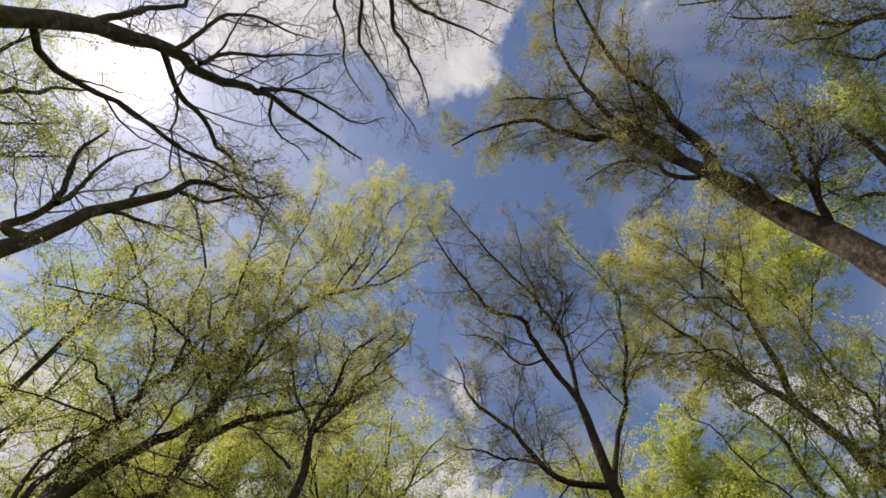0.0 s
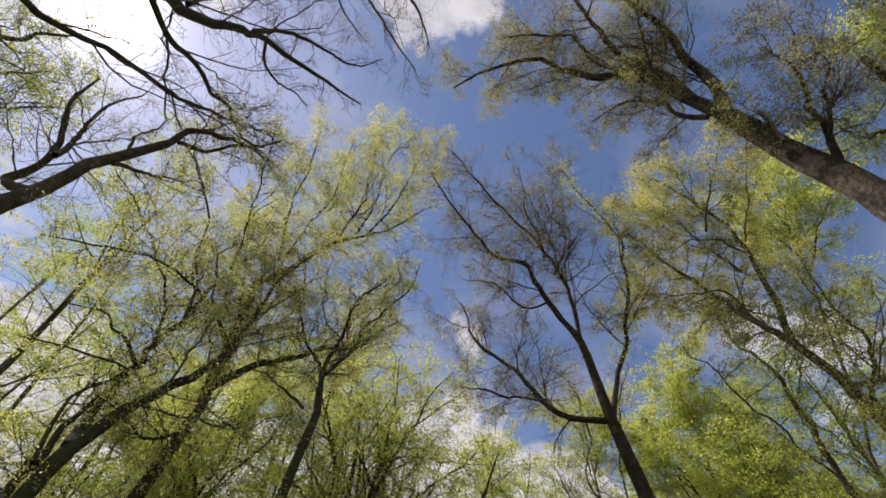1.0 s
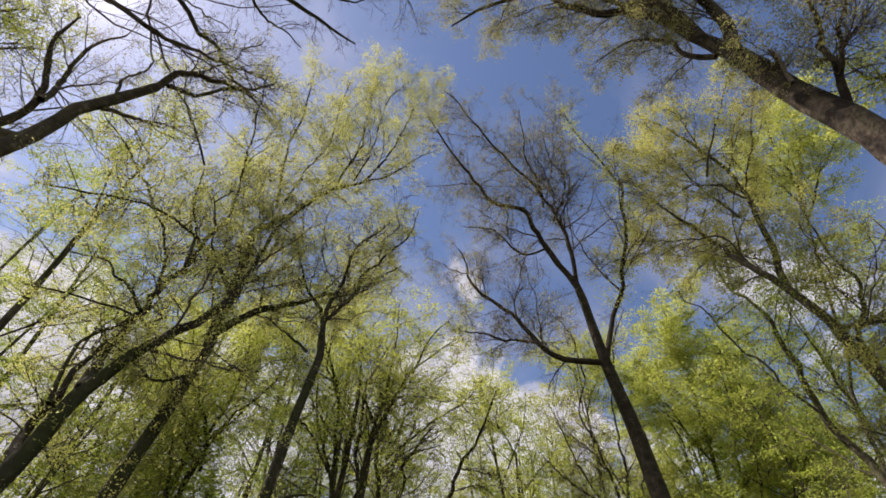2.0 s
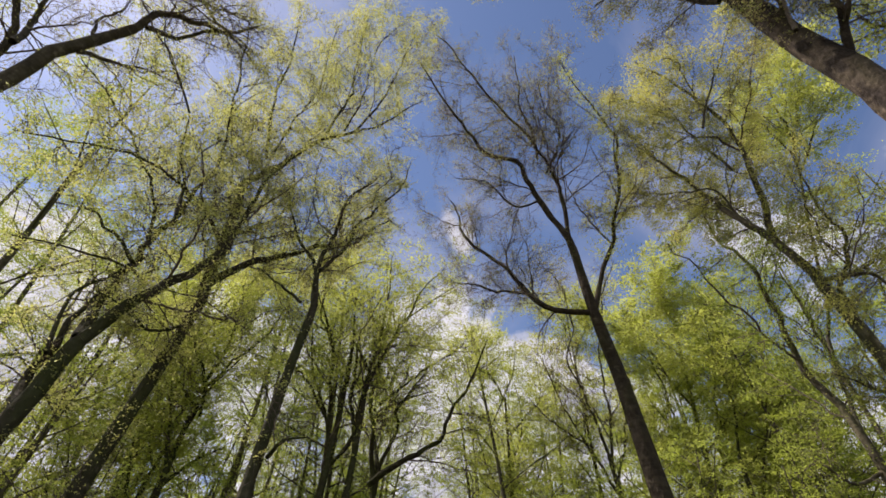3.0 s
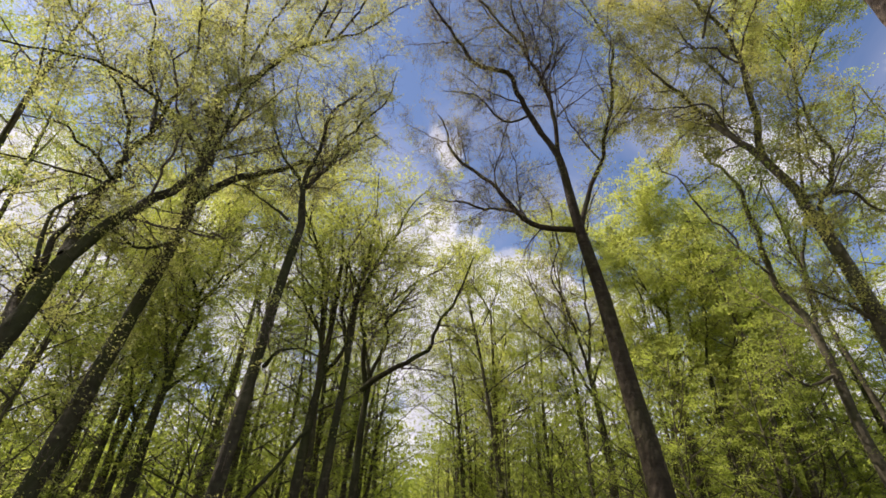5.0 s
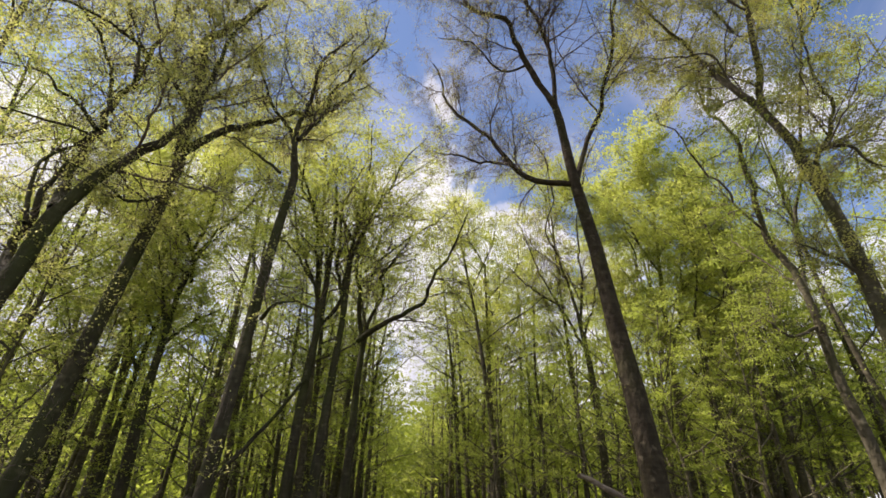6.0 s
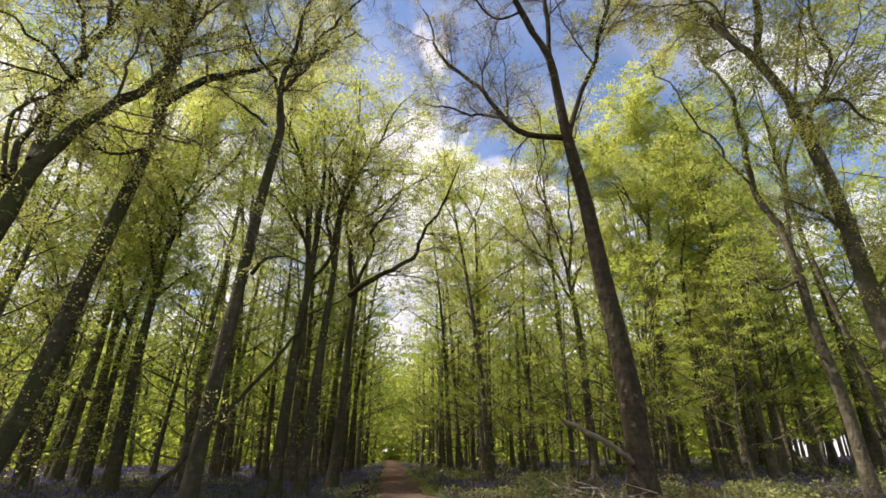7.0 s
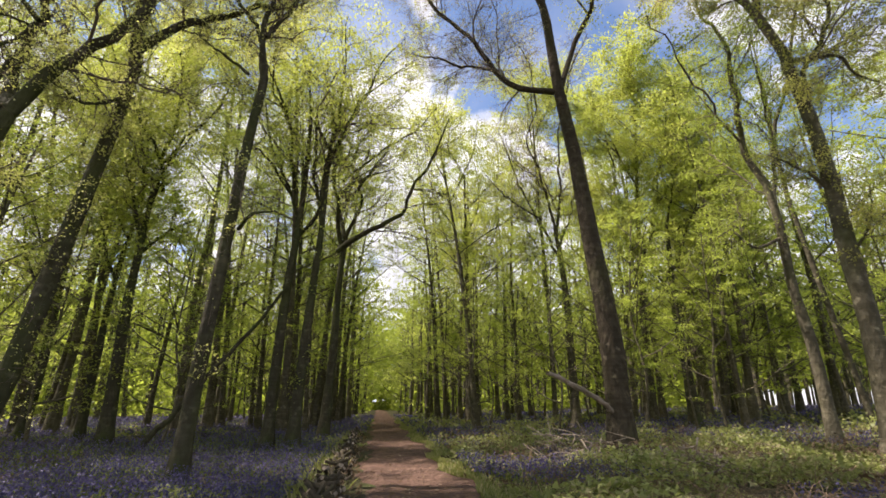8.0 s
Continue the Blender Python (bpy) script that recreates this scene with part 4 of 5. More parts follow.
t = tree(10.49, 25.57, "pale-based beech with a bare spreading crown", 17, 26, (2, 0.076), 10, 1.1, LEAF_YELLOW, BARK, crowd=10, sweep=0.35)
limb(t, 0.27, 0.108, (10.49, 25.57, 0.00), (10.49, 25.56, 3.65), (10.39, 25.44, 7.76), (9.94, 25.11, 11.42))
limb(t, 0.088, 0.018, (10.30, 25.35, 9.08), (9.27, 25.30, 11.82), (8.28, 25.00, 14.21), (6.48, 24.34, 17.15))
limb(t, 0.088, 0.018, (9.94, 25.11, 11.42), (9.21, 24.66, 14.10), (8.43, 24.00, 16.33), (8.54, 22.95, 17.98))
limb(t, 0.088, 0.018, (10.03, 25.14, 11.08), (10.29, 24.37, 13.66), (9.79, 23.38, 16.45), (10.06, 22.46, 17.78))
limb(t, 0.07, 0.018, (10.17, 25.26, 10.08), (10.77, 24.48, 12.65), (11.29, 23.67, 14.48))
limb(t, 0.053, 0.018, (9.27, 25.30, 11.82), (7.37, 25.67, 13.34), (6.02, 25.71, 14.79))
limb(t, 0.053, 0.013, (8.54, 22.95, 17.98), (7.62, 21.84, 19.77), (6.41, 20.84, 21.12))
limb(t, 0.053, 0.013, (10.06, 22.46, 17.78), (10.13, 21.37, 19.66), (10.63, 19.93, 20.81))
finish(t)

t = tree(15.12, 22.37, "beech with fresh green leaves among bluebells", 18, 20, (24, 0.115), 7, 1.5, LEAF, BARK_MOSSY, full=0.88, gaps=-0.7)
limb(t, 0.285, 0.076, (15.12, 22.37, 0.00), (15.10, 22.38, 3.17), (14.98, 22.40, 5.13), (14.93, 22.22, 7.44), (14.75, 21.70, 10.37))
limb(t, 0.07, 0.018, (14.97, 22.33, 6.28), (14.08, 22.51, 9.04), (13.32, 22.37, 11.21))
limb(t, 0.07, 0.018, (14.96, 22.11, 8.02), (15.85, 20.93, 10.45), (16.09, 19.76, 12.78))
limb(t, 0.062, 0.013, (14.75, 21.70, 10.37), (14.82, 20.75, 12.55), (14.01, 19.91, 14.67), (13.78, 18.65, 16.16))
limb(t, 0.062, 0.013, (14.83, 21.82, 9.79), (16.76, 20.57, 11.62), (17.13, 19.27, 13.56))
finish(t)

t = tree(-9.09, 18.58, "dark upright beech among bluebells", 19, 22, (24, 0.095), 7, 1.4, LEAF, BARK_MOSSY, 30, full=0.75, gaps=-0.5)
limb(t, 0.255, 0.085, (-9.09, 18.58, 0.00), (-9.16, 18.55, 2.45), (-9.22, 18.47, 4.84), (-9.12, 18.34, 7.20), (-8.96, 18.07, 9.19))
limb(t, 0.079, 0.018, (-9.15, 18.37, 6.76), (-8.33, 18.64, 7.81), (-7.58, 18.90, 8.42))
limb(t, 0.079, 0.018, (-9.12, 18.34, 7.20), (-9.44, 17.91, 8.86), (-9.85, 17.37, 10.22))
limb(t, 0.07, 0.018, (-9.04, 18.17, 8.52), (-8.51, 17.97, 10.39), (-7.64, 17.82, 11.90))
limb(t, 0.07, 0.013, (-8.65, 18.20, 9.27), (-8.76, 17.80, 10.52), (-9.34, 17.02, 11.84), (-9.86, 16.09, 13.13), (-10.18, 15.36, 14.00))
limb(t, 0.07, 0.013, (-8.76, 17.80, 10.52), (-8.48, 17.79, 12.40), (-8.26, 16.95, 13.92), (-8.15, 16.02, 15.08))
limb(t, 0.053, 0.013, (-8.72, 17.89, 10.31), (-7.28, 17.36, 11.93), (-6.22, 17.03, 13.52), (-5.88, 16.41, 14.62))
limb(t, 0.053, 0.013, (-8.70, 18.13, 9.47), (-10.31, 17.50, 10.75), (-11.42, 16.68, 11.48))
finish(t)

t = tree(-11.63, 21.70, "dark slim beech behind bluebells", 20, 20, (24, 0.1), 7, 1.4, LEAF, BARK_MOSSY, 20, full=0.75, gaps=-0.5)
limb(t, 0.208, 0.08, (-11.63, 21.70, 0.00), (-11.58, 21.72, 2.62), (-11.54, 21.66, 5.17), (-11.31, 21.46, 7.90))
limb(t, 0.079, 0.018, (-11.43, 21.62, 6.40), (-11.89, 21.08, 8.26), (-12.33, 20.43, 9.81))
limb(t, 0.079, 0.018, (-11.31, 21.46, 7.90), (-10.87, 21.17, 9.95), (-10.67, 20.45, 11.85))
limb(t, 0.062, 0.013, (-10.87, 21.17, 9.95), (-10.57, 20.49, 11.88), (-10.14, 19.54, 13.63), (-9.28, 18.43, 15.23), (-8.62, 17.45, 16.23))
limb(t, 0.053, 0.013, (-11.26, 21.39, 8.40), (-12.43, 20.78, 10.51), (-12.91, 19.74, 12.11), (-12.92, 18.82, 13.44))
finish(t)

t = tree(16.14, 27.63, "beech with a dense bright green crown", 21, 22, (28, 0.105), 9, 2.0, LEAF, BARK, full=1.28, gaps=-0.7)
limb(t, 0.24, 0.08, (16.14, 27.63, 0.00), (16.17, 27.58, 4.56), (16.18, 27.23, 8.73), (16.04, 26.45, 12.24), (15.25, 24.19, 16.98))
limb(t, 0.079, 0.026, (16.16, 27.06, 9.80), (17.07, 25.24, 13.73), (16.62, 22.92, 17.50))
limb(t, 0.079, 0.026, (16.16, 27.06, 9.80), (14.75, 26.56, 13.78), (13.44, 24.47, 17.82))
limb(t, 0.07, 0.026, (16.04, 26.45, 12.24), (17.99, 23.96, 15.10), (17.93, 22.15, 17.50))
limb(t, 0.07, 0.026, (16.08, 26.94, 10.51), (13.93, 27.57, 12.56), (12.77, 27.02, 15.08))
limb(t, 0.07, 0.026, (15.78, 25.55, 14.57), (13.13, 24.60, 17.87), (11.93, 23.17, 19.65))
limb(t, 0.07, 0.026, (15.47, 24.74, 16.12), (14.53, 22.76, 18.79), (13.44, 20.98, 20.49))
limb(t, 0.07, 0.026, (15.61, 25.08, 15.52), (16.62, 22.92, 17.50), (16.05, 20.91, 19.54))
limb(t, 0.07, 0.026, (16.06, 26.67, 11.55), (18.81, 24.75, 12.48), (19.35, 23.31, 14.85))
finish(t)

t = tree(10.21, 27.91, "slim beech with light green leaves", 22, 20, (16, 0.114), 7, 1.4, LEAF, BARK, full=0.80, gaps=-0.7)
limb(t, 0.16, 0.032, (10.21, 27.91, 0.00), (10.23, 27.86, 5.18), (10.08, 27.63, 9.36), (9.76, 27.07, 12.93), (9.16, 25.53, 17.30), (8.44, 23.50, 20.37))
limb(t, 0.044, 0.018, (9.35, 25.97, 16.34), (8.13, 24.89, 18.86), (7.30, 23.57, 20.72))
limb(t, 0.044, 0.018, (9.16, 25.53, 17.30), (9.53, 24.08, 19.25), (8.99, 22.66, 20.99))
limb(t, 0.053, 0.018, (10.14, 27.76, 7.94), (9.28, 27.64, 11.20), (8.56, 27.28, 13.74))
finish(t)

t = tree(-13.30, 21.03, "slim dark beech above green undergrowth", 23, 20, (24, 0.1), 7, 1.4, LEAF, BARK_MOSSY, 24, full=0.75, gaps=-0.5)
limb(t, 0.221, 0.085, (-13.30, 21.03, 0.00), (-13.19, 21.10, 2.56), (-13.17, 21.03, 5.25), (-13.05, 20.82, 7.61))
limb(t, 0.07, 0.018, (-13.18, 21.05, 4.79), (-13.97, 20.38, 6.71), (-14.44, 19.72, 8.63))
limb(t, 0.07, 0.018, (-13.05, 20.82, 7.61), (-12.75, 20.67, 9.10), (-12.94, 19.91, 10.85))
limb(t, 0.062, 0.013, (-12.94, 19.91, 10.85), (-12.68, 19.12, 12.57), (-12.10, 18.19, 14.18), (-11.20, 17.10, 15.61))
limb(t, 0.053, 0.013, (-13.14, 20.97, 6.18), (-14.44, 20.47, 8.43), (-14.96, 19.48, 10.48), (-15.17, 18.57, 12.01))
finish(t)

t = tree(17.84, 16.06, "beech with a bright green top among bare crowns", 25, 20, (26, 0.08), 9, 1.5, LEAF, BARK, full=0.96, gaps=-0.7)
limb(t, 0.12, 0.048, (17.84, 16.06, 0.00), (16.86, 16.43, 11.36), (17.02, 15.27, 14.55), (16.91, 13.91, 17.38), (16.65, 12.45, 19.58))
limb(t, 0.062, 0.018, (16.65, 12.45, 19.58), (16.08, 10.99, 21.44), (15.16, 9.64, 22.97), (14.67, 8.69, 23.71))
limb(t, 0.053, 0.018, (16.63, 12.27, 19.78), (17.08, 10.38, 21.05), (17.33, 8.94, 21.91))
limb(t, 0.044, 0.018, (16.41, 11.83, 20.45), (15.34, 11.28, 21.82), (14.57, 10.69, 22.74))
limb(t, 0.044, 0.018, (16.38, 11.65, 20.63), (16.60, 10.29, 22.31), (16.40, 8.86, 23.22))
finish(t)

t = tree(24.54, 31.59, "dark tall beech at the edge of the wood", 24, 20, (24, 0.135), 7, 1.5, LEAF, BARK_MOSSY, full=0.80, gaps=-0.7)
limb(t, 0.32, 0.12, (24.54, 31.59, 0.00), (24.71, 31.42, 4.31), (24.73, 30.96, 8.27), (24.00, 29.63, 12.97))
limb(t, 0.079, 0.018, (24.76, 31.25, 6.28), (23.97, 30.81, 10.74), (22.65, 30.00, 13.93))
limb(t, 0.079, 0.018, (24.59, 30.65, 9.87), (25.01, 28.50, 13.48), (24.18, 26.07, 16.62))
finish(t)

# ---- the ground ----
def axis(limit):
    a = np.concatenate((np.arange(0, 30, 0.5), np.geomspace(30, limit, 40)))
    return np.concatenate((-a[:0:-1], a))


def sheet(name, xs, ys, height, mat):
    X, Y = np.meshgrid(xs, ys)
    Z = height(X, Y)
    i = np.arange(X.size).reshape(X.shape)
    F = np.stack((i[:-1, :-1], i[:-1, 1:], i[1:, 1:], i[1:, :-1]), -1).reshape(-1, 4)
    return new(name, mesh_from(name, np.stack((X, Y, Z), -1), F, mat))


tagged(sheet("ground", axis(3000), axis(3000), ground_z, SOIL), "dark leaf-strewn woodland floor", "ground", kind="structure")


def path_mesh():
    ys = np.arange(-14, 140, 0.25)
    us = np.linspace(0, 1, 13)
    left = -0.28 + 0.14 * np.sin(ys * 0.9) + 0.09 * np.sin(ys * 2.7 + 1) + 0.06 * np.sin(ys * 6.1)
    right = 1.7 + 0.18 * np.sin(ys * 0.7 + 2) + 0.13 * np.sin(ys * 2.1) + 0.08 * np.sin(ys * 5.3)
    X = left[:, None] * (1 - us) + right[:, None] * us
    Y = np.repeat(ys[:, None], len(us), 1)
    rut = 0.012 * np.sin(us * 9)[None, :] + 0.012 * np.sin(ys * 1.7)[:, None] * np.sin(us * 5)[None, :] + rng.normal(size=X.shape) * 0.005
    Z = ground_z(X, Y) + 0.03 + rut
    Z[:, 0] -= 0.05
    Z[:, -1] -= 0.05
    i = np.arange(X.size).reshape(X.shape)
    F = np.stack((i[:-1, :-1], i[:-1, 1:], i[1:, 1:], i[1:, :-1]), -1).reshape(-1, 4)
    return mesh_from("path", np.stack((X, Y, Z), -1), F, DIRT)


tagged(new("path", path_mesh()), "trodden reddish-brown dirt path through bluebells", "path", kind="structure")


# ---- background wood ----
def wild_tree(seed, height, crown_from, limbs, spray, dense, leaf, leaf_mat, bark_mat, radius, reach, label):
    """A whole tree at the origin, grown by rule: low limbs spread level, high ones climb."""
    rg = np.random.default_rng(seed)
    t = dict(root=new("beech_tree"), at=np.zeros(3), lines=[], radii=[], weight=[], tufts=[], rg=rg, spray=spray, leaf=leaf, dense=dense, reach=1.0, leaf_mat=leaf_mat, bark=bark_mat, fine=False, full=1.2, gaps=-0.25, level=0.24)
    tagged(t["root"], label, "tree", "woodland trees")
    lean = rg.normal(size=2) * 0.03 * height
    trunk = [(0, 0, 0)] + [(lean[0] * s ** 1.5 + rg.normal() * 0.12, lean[1] * s ** 1.5 + rg.normal() * 0.12, height * 0.92 * s) for s in (0.25, 0.5, 0.75, 1.0)]
    limb(t, radius, 0.03, *trunk)
    line = t["lines"][0]
    for i in range(limbs):
        s = crown_from + (0.95 - crown_from) * (i + rg.random() * 0.6) / limbs
        start = np.array([np.interp(s * 13, np.arange(14), line[:, j]) for j in range(3)])
        turn = i * 2.4 + rg.normal() * 0.4
        L = reach * (1.15 - 0.7 * (s - crown_from) / (1 - crown_from)) * (0.75 + 0.5 * rg.random())
        up = 0.3 + 1.1 * s
        d = np.array([math.cos(turn), math.sin(turn), 0])
        pts = [start + d * L * a + np.array([0, 0, L * up * (a * 0.7 + 0.3 * a * a)]) + rg.normal(size=3) * 0.09 * L * a for a in (0, 0.35, 0.7, 1.0)]
        limb(t, 0.012 + 0.0075 * L, 0.006, *pts)
    return finish(t)["root"]


near_kinds = [
    wild_tree(11, 24, 0.17, 12, 7, 6, (50, 0.083), LEAF_WOOD, BARK_PALE_LIT, 0.185, 4.6, "tall beech with bright young leaves"),
    wild_tree(12, 22, 0.14, 13, 7, 6, (50, 0.083), LEAF_SHADED, BARK, 0.155, 4.2, "slender beech in fresh green leaf"),
    wild_tree(13, 25, 0.32, 13, 10, 8, (9, 0.083), LEAF_WOOD, BARK, 0.18, 4.6, "tall beech just coming into leaf"),
    wild_tree(14, 10, 0.18, 12, 6, 5, (26, 0.08), LEAF_WOOD, BARK_PALE_LIT, 0.065, 3.4, "young understorey beech in full green leaf"),
]
far_kinds = [
    wild_tree(21, 21, 0.16, 10, 5, 4, (14, 0.2), LEAF_SHADED, BARK, 0.18, 4.4, "distant beech with bright young leaves"),
    wild_tree(22, 19, 0.12, 10, 5, 4, (14, 0.2), LEAF_SHADED, BARK_MOSSY, 0.17, 4.2, "distant beech in fresh green leaf"),
    wild_tree(23, 10, 0.15, 9, 4, 4, (14, 0.19), LEAF, BARK, 0.08, 3.2, "distant understorey beech in leaf"),
    wild_tree(24, 22, 0.16, 10, 5, 4, (14, 0.2), LEAF_SHADED, BARK, 0.2, 4.4, "distant high-crowned beech in leaf"),
]


def plant_wood():
    rg = random.Random(5)
    spots, used = [], set()
    y = -26.0
    while y < 62:
        x = -74.0
        while x < 70:
            px, py = x + rg.uniform(-1.7, 1.7), y + rg.uniform(-1.7, 1.7)
            x += (4.4 if x > 8 else 5.0) if y < 40 else 6.8
            r = math.hypot(px, py)
            az = math.degrees(math.atan2(px, py))
            if (-3.0 < px < 4.6 if py < 48 else -2.0 < px < 3.6) or r < (24 if abs(az) < 48 else 19) or any(math.hypot(px - a, py - b) < 2.3 for a, b in KEY_SPOTS):
                continue
            # mostly unseen trees beside and behind, added to shade the floor, denser sunward
            if abs(az) > 58 and (r > 27 or rg.random() < (0.35 if az < 0 else 0.6)):
                continue
            if r > (58 if az < 34 else 66):
                continue
            spots.append((px, py, r, az))
        y += 4.8 if y < 40 else 6.8
    # the rows that line the path
    for k in range(9):
        spots.append((-3.2 + rg.uniform(-0.4, 0.3), 25.5 + k * 6.5 + rg.uniform(-1, 1), 30 + k * 6, 0))
        spots.append((5.2 + rg.uniform(-0.4, 0.9), 38 + k * 6 + rg.uniform(-1, 1), 42 + k * 6, 0))
    # young trees between the big ones
    for k in range(12):
        az, r = -54 + 3.2 * k + rg.uniform(-1, 1), rg.uniform(17, 28)
        spots.append((r * math.sin(math.radians(az)), r * math.cos(math.radians(az)), -1, az))
    for k in range(7):
        az, r = 20 + 4.4 * k + rg.uniform(-1, 1), rg.uniform(22, 32)
        spots.append((r * math.sin(math.radians(az)), r * math.cos(math.radians(az)), -1, az))
    for k in range(11):
        az, r = 9 + 3.6 * k + rg.uniform(-1, 1), rg.uniform(27, 42)
        if az > 12 or r > 34:
            spots.append((r * math.sin(math.radians(az)), r * math.cos(math.radians(az)), -1, az))
    # the wood closes in at the far end of the path
    for px, py in ((-2.7, 66), (3.9, 70), (-2.3, 80), (3.7, 86), (-2.4, 96)):
        spots.append((px, py, 80, 0))
    # the thicker wood east of the path
    for k in range(4):
        az, r = 29 + 6 * k + rg.uniform(-1, 1), rg.uniform(28, 37)
        spots.append((r * math.sin(math.radians(az)), r * math.cos(math.radians(az)), r, az))
    # thin-leaved crowns beside the path and along the western edge
    bare = [(-4.6, 27.5), (-6.2, 33.0), (-4.4, 38.5), (-8.6, 29.5), (5.6, 40.5), (-17.5, 15.5), (-19.0, 19.5), (5.4, 27.0), (7.0, 31.5), (5.4, 34.0), (-3.8, 31.0), (-4.2, 23.5), (-2.7, 35.5), (4.5, 37.0)]
    for px, py in bare:
        spots.append((px, py, -2, 0))
    for px, py in ((6.6, 36.5), (8.8, 30.5), (5.0, 46.0), (7.6, 50.0), (-5.6, 44.0), (-4.0, 51.0), (20.5, 12.0), (15.5, 19.5), (21.5, 20.5), (25.0, 16.5), (19.5, 26.0),
                   (9.5, 36.0), (12.5, 40.0), (4.6, 53.0), (14.5, 35.0), (19.0, 33.0), (22.0, 28.0), (18.0, 39.0), (25.0, 36.0), (-4.6, 58.0), (-6.5, 29.0), (-8.2, 34.5), (-10.5, 38.0), (-5.2, 41.0), (-12.5, 44.0), (-7.0, 48.0)):
        spots.append((px, py, -3, 0))
    for px, py in ((6.9, 41.5), (8.5, 46.0), (3.9, 60.0), (-3.8, 66.0), (11.0, 45.0), (21.0, 37.0), (16.0, 33.0), (-12.0, 33.0), (-16.5, 30.0), (-21.0, 27.0), (-9.8, 26.5), (-14.6, 25.0), (-19.5, 22.5), (-23.5, 19.0), (-7.4, 37.0), (4.3, 43.5), (-2.7, 47.5)):
        spots.append((px, py, -4, 0))
    for px, py, r, az in spots:
        if r < 0 and any(math.hypot(px - a, py - b) < 1.6 for a, b in KEY_SPOTS):
            continue
        if r < 38 and abs(az) < 60:
            i = rg.choice((0, 0, 1, 2, 2, 3, 3)) if az < 25 else rg.choice((0, 1, 0, 3, 3))
            i = {-1: 3, -2: 2, -3: 1, -4: 0}.get(r, i)
            kinds = near_kinds
        else:
            i = rg.choice((0, 0, 1, 1, 2)) if az < 18 else rg.choice((0, 2, 2)) if az < 34 else rg.choice((3, 3, 1))
            kinds = far_kinds
        s = rg.uniform(0.85, 1.15)
        m = pose(px, py, float(ground_z(px, py)), 0, 0, rg.uniform(0, 360)) @ Matrix.Diagonal((s, s, s * rg.uniform(0.92, 1.08), 1))
        if (id(kinds), i) not in used:
            used.add((id(kinds), i))
            kinds[i].matrix_basis = m
        else:
            copy_thing(kinds[i], m)


plant_wood()


def far_wood():
    """The wood beyond, as stems and leaf sprays too many to count."""
    rg = np.random.default_rng(31)
    n = 820
    r = 56 + 115 * rg.random(n) ** 0.8
    az = np.radians(-62 + 114 * rg.random(n))
    x, y = r * np.sin(az), r * np.cos(az)
    keep = (np.abs(x - 0.8) > 2.6) | (y > 95)
    x, y = x[keep], y[keep]
    n = len(x)
    z = ground_z(x, y)
    h = 19 + 8 * rg.random(n)
    s = np.linspace(0, 1, 4)
    P = np.stack((x[:, None] + rg.normal(size=(n, 1)) * s, y[:, None] + 0 * s, z[:, None] + h[:, None] * s), -1)
    off = np.abs(x - 0.8) > 4
    V, F = tubes(P[off], (0.18 + 0.1 * rg.random(off.sum()))[:, None] * np.linspace(1, 0.2, 4), 5)
    per = 310
    c = np.repeat(np.stack((x, y, z), 1), per, 0) + rg.normal(size=(n * per, 3)) * np.array([2.6, 2.6, 0])
    c[:, 2] += (0.01 + 0.95 * rg.random(n * per) ** 1.3) * np.repeat(h, per)
    c = c[(np.abs(c[:, 0] - 0.7) > 2.4) | (c[:, 2] > np.where(c[:, 1] > 90, 3.0, 4.5)) | ((c[:, 1] > 130) & (c[:, 2] < 1.9))]
    c = c[(np.degrees(np.arctan2(c[:, 0], c[:, 1])) < 36) | (c[:, 2] > 5.5)]
    V2, F2 = leaflets(c, rg.normal(size=c.shape), unit(rg.normal(size=c.shape) + np.array([0, -0.8, 0.8])), 0.0066 * np.hypot(c[:, 0], c[:, 1]) * (0.6 + rg.random(len(c))))
    stems = np.concatenate((F[:, :3], F[:, [0, 2, 3]]))
    me = mesh_from("distant_woodland", np.vstack((V, V2)), np.vstack((stems, F2 + len(V))), [BARK, LEAF_SHADED], False, np.repeat((0, 1), (len(stems), len(F2))))
    tagged(new("distant_woodland", me), "distant beech wood with pale green spring leaves", "woodland", kind="stuff")


far_wood()


# ---- flowers and herbs ----
def scatter(n, rg, near=5.5, far=60, half=54):
    r = near * (far / near) ** rg.random(n)
    az = np.radians(rg.uniform(-half, half, n))
    round_us = rg.random(n) < 0.12
    r = np.where(round_us, 2.2 + 16 * rg.random(n), r)
    az = np.where(round_us, rg.uniform(-math.pi, math.pi, n), az)
    return r * np.sin(az), r * np.cos(az), r


def patchy(x, y, a, b):
    return np.sin(x * a + 1.1 * np.sin(y * b)) * np.sin(y * a * 0.8 + 1.7 * np.sin(x * b * 0.7) + 2) + 0.5 * np.sin(x * a * 2.3 + y * a * 1.9)


def off_path(x):
    return (x < -0.45) | (x > 1.95)


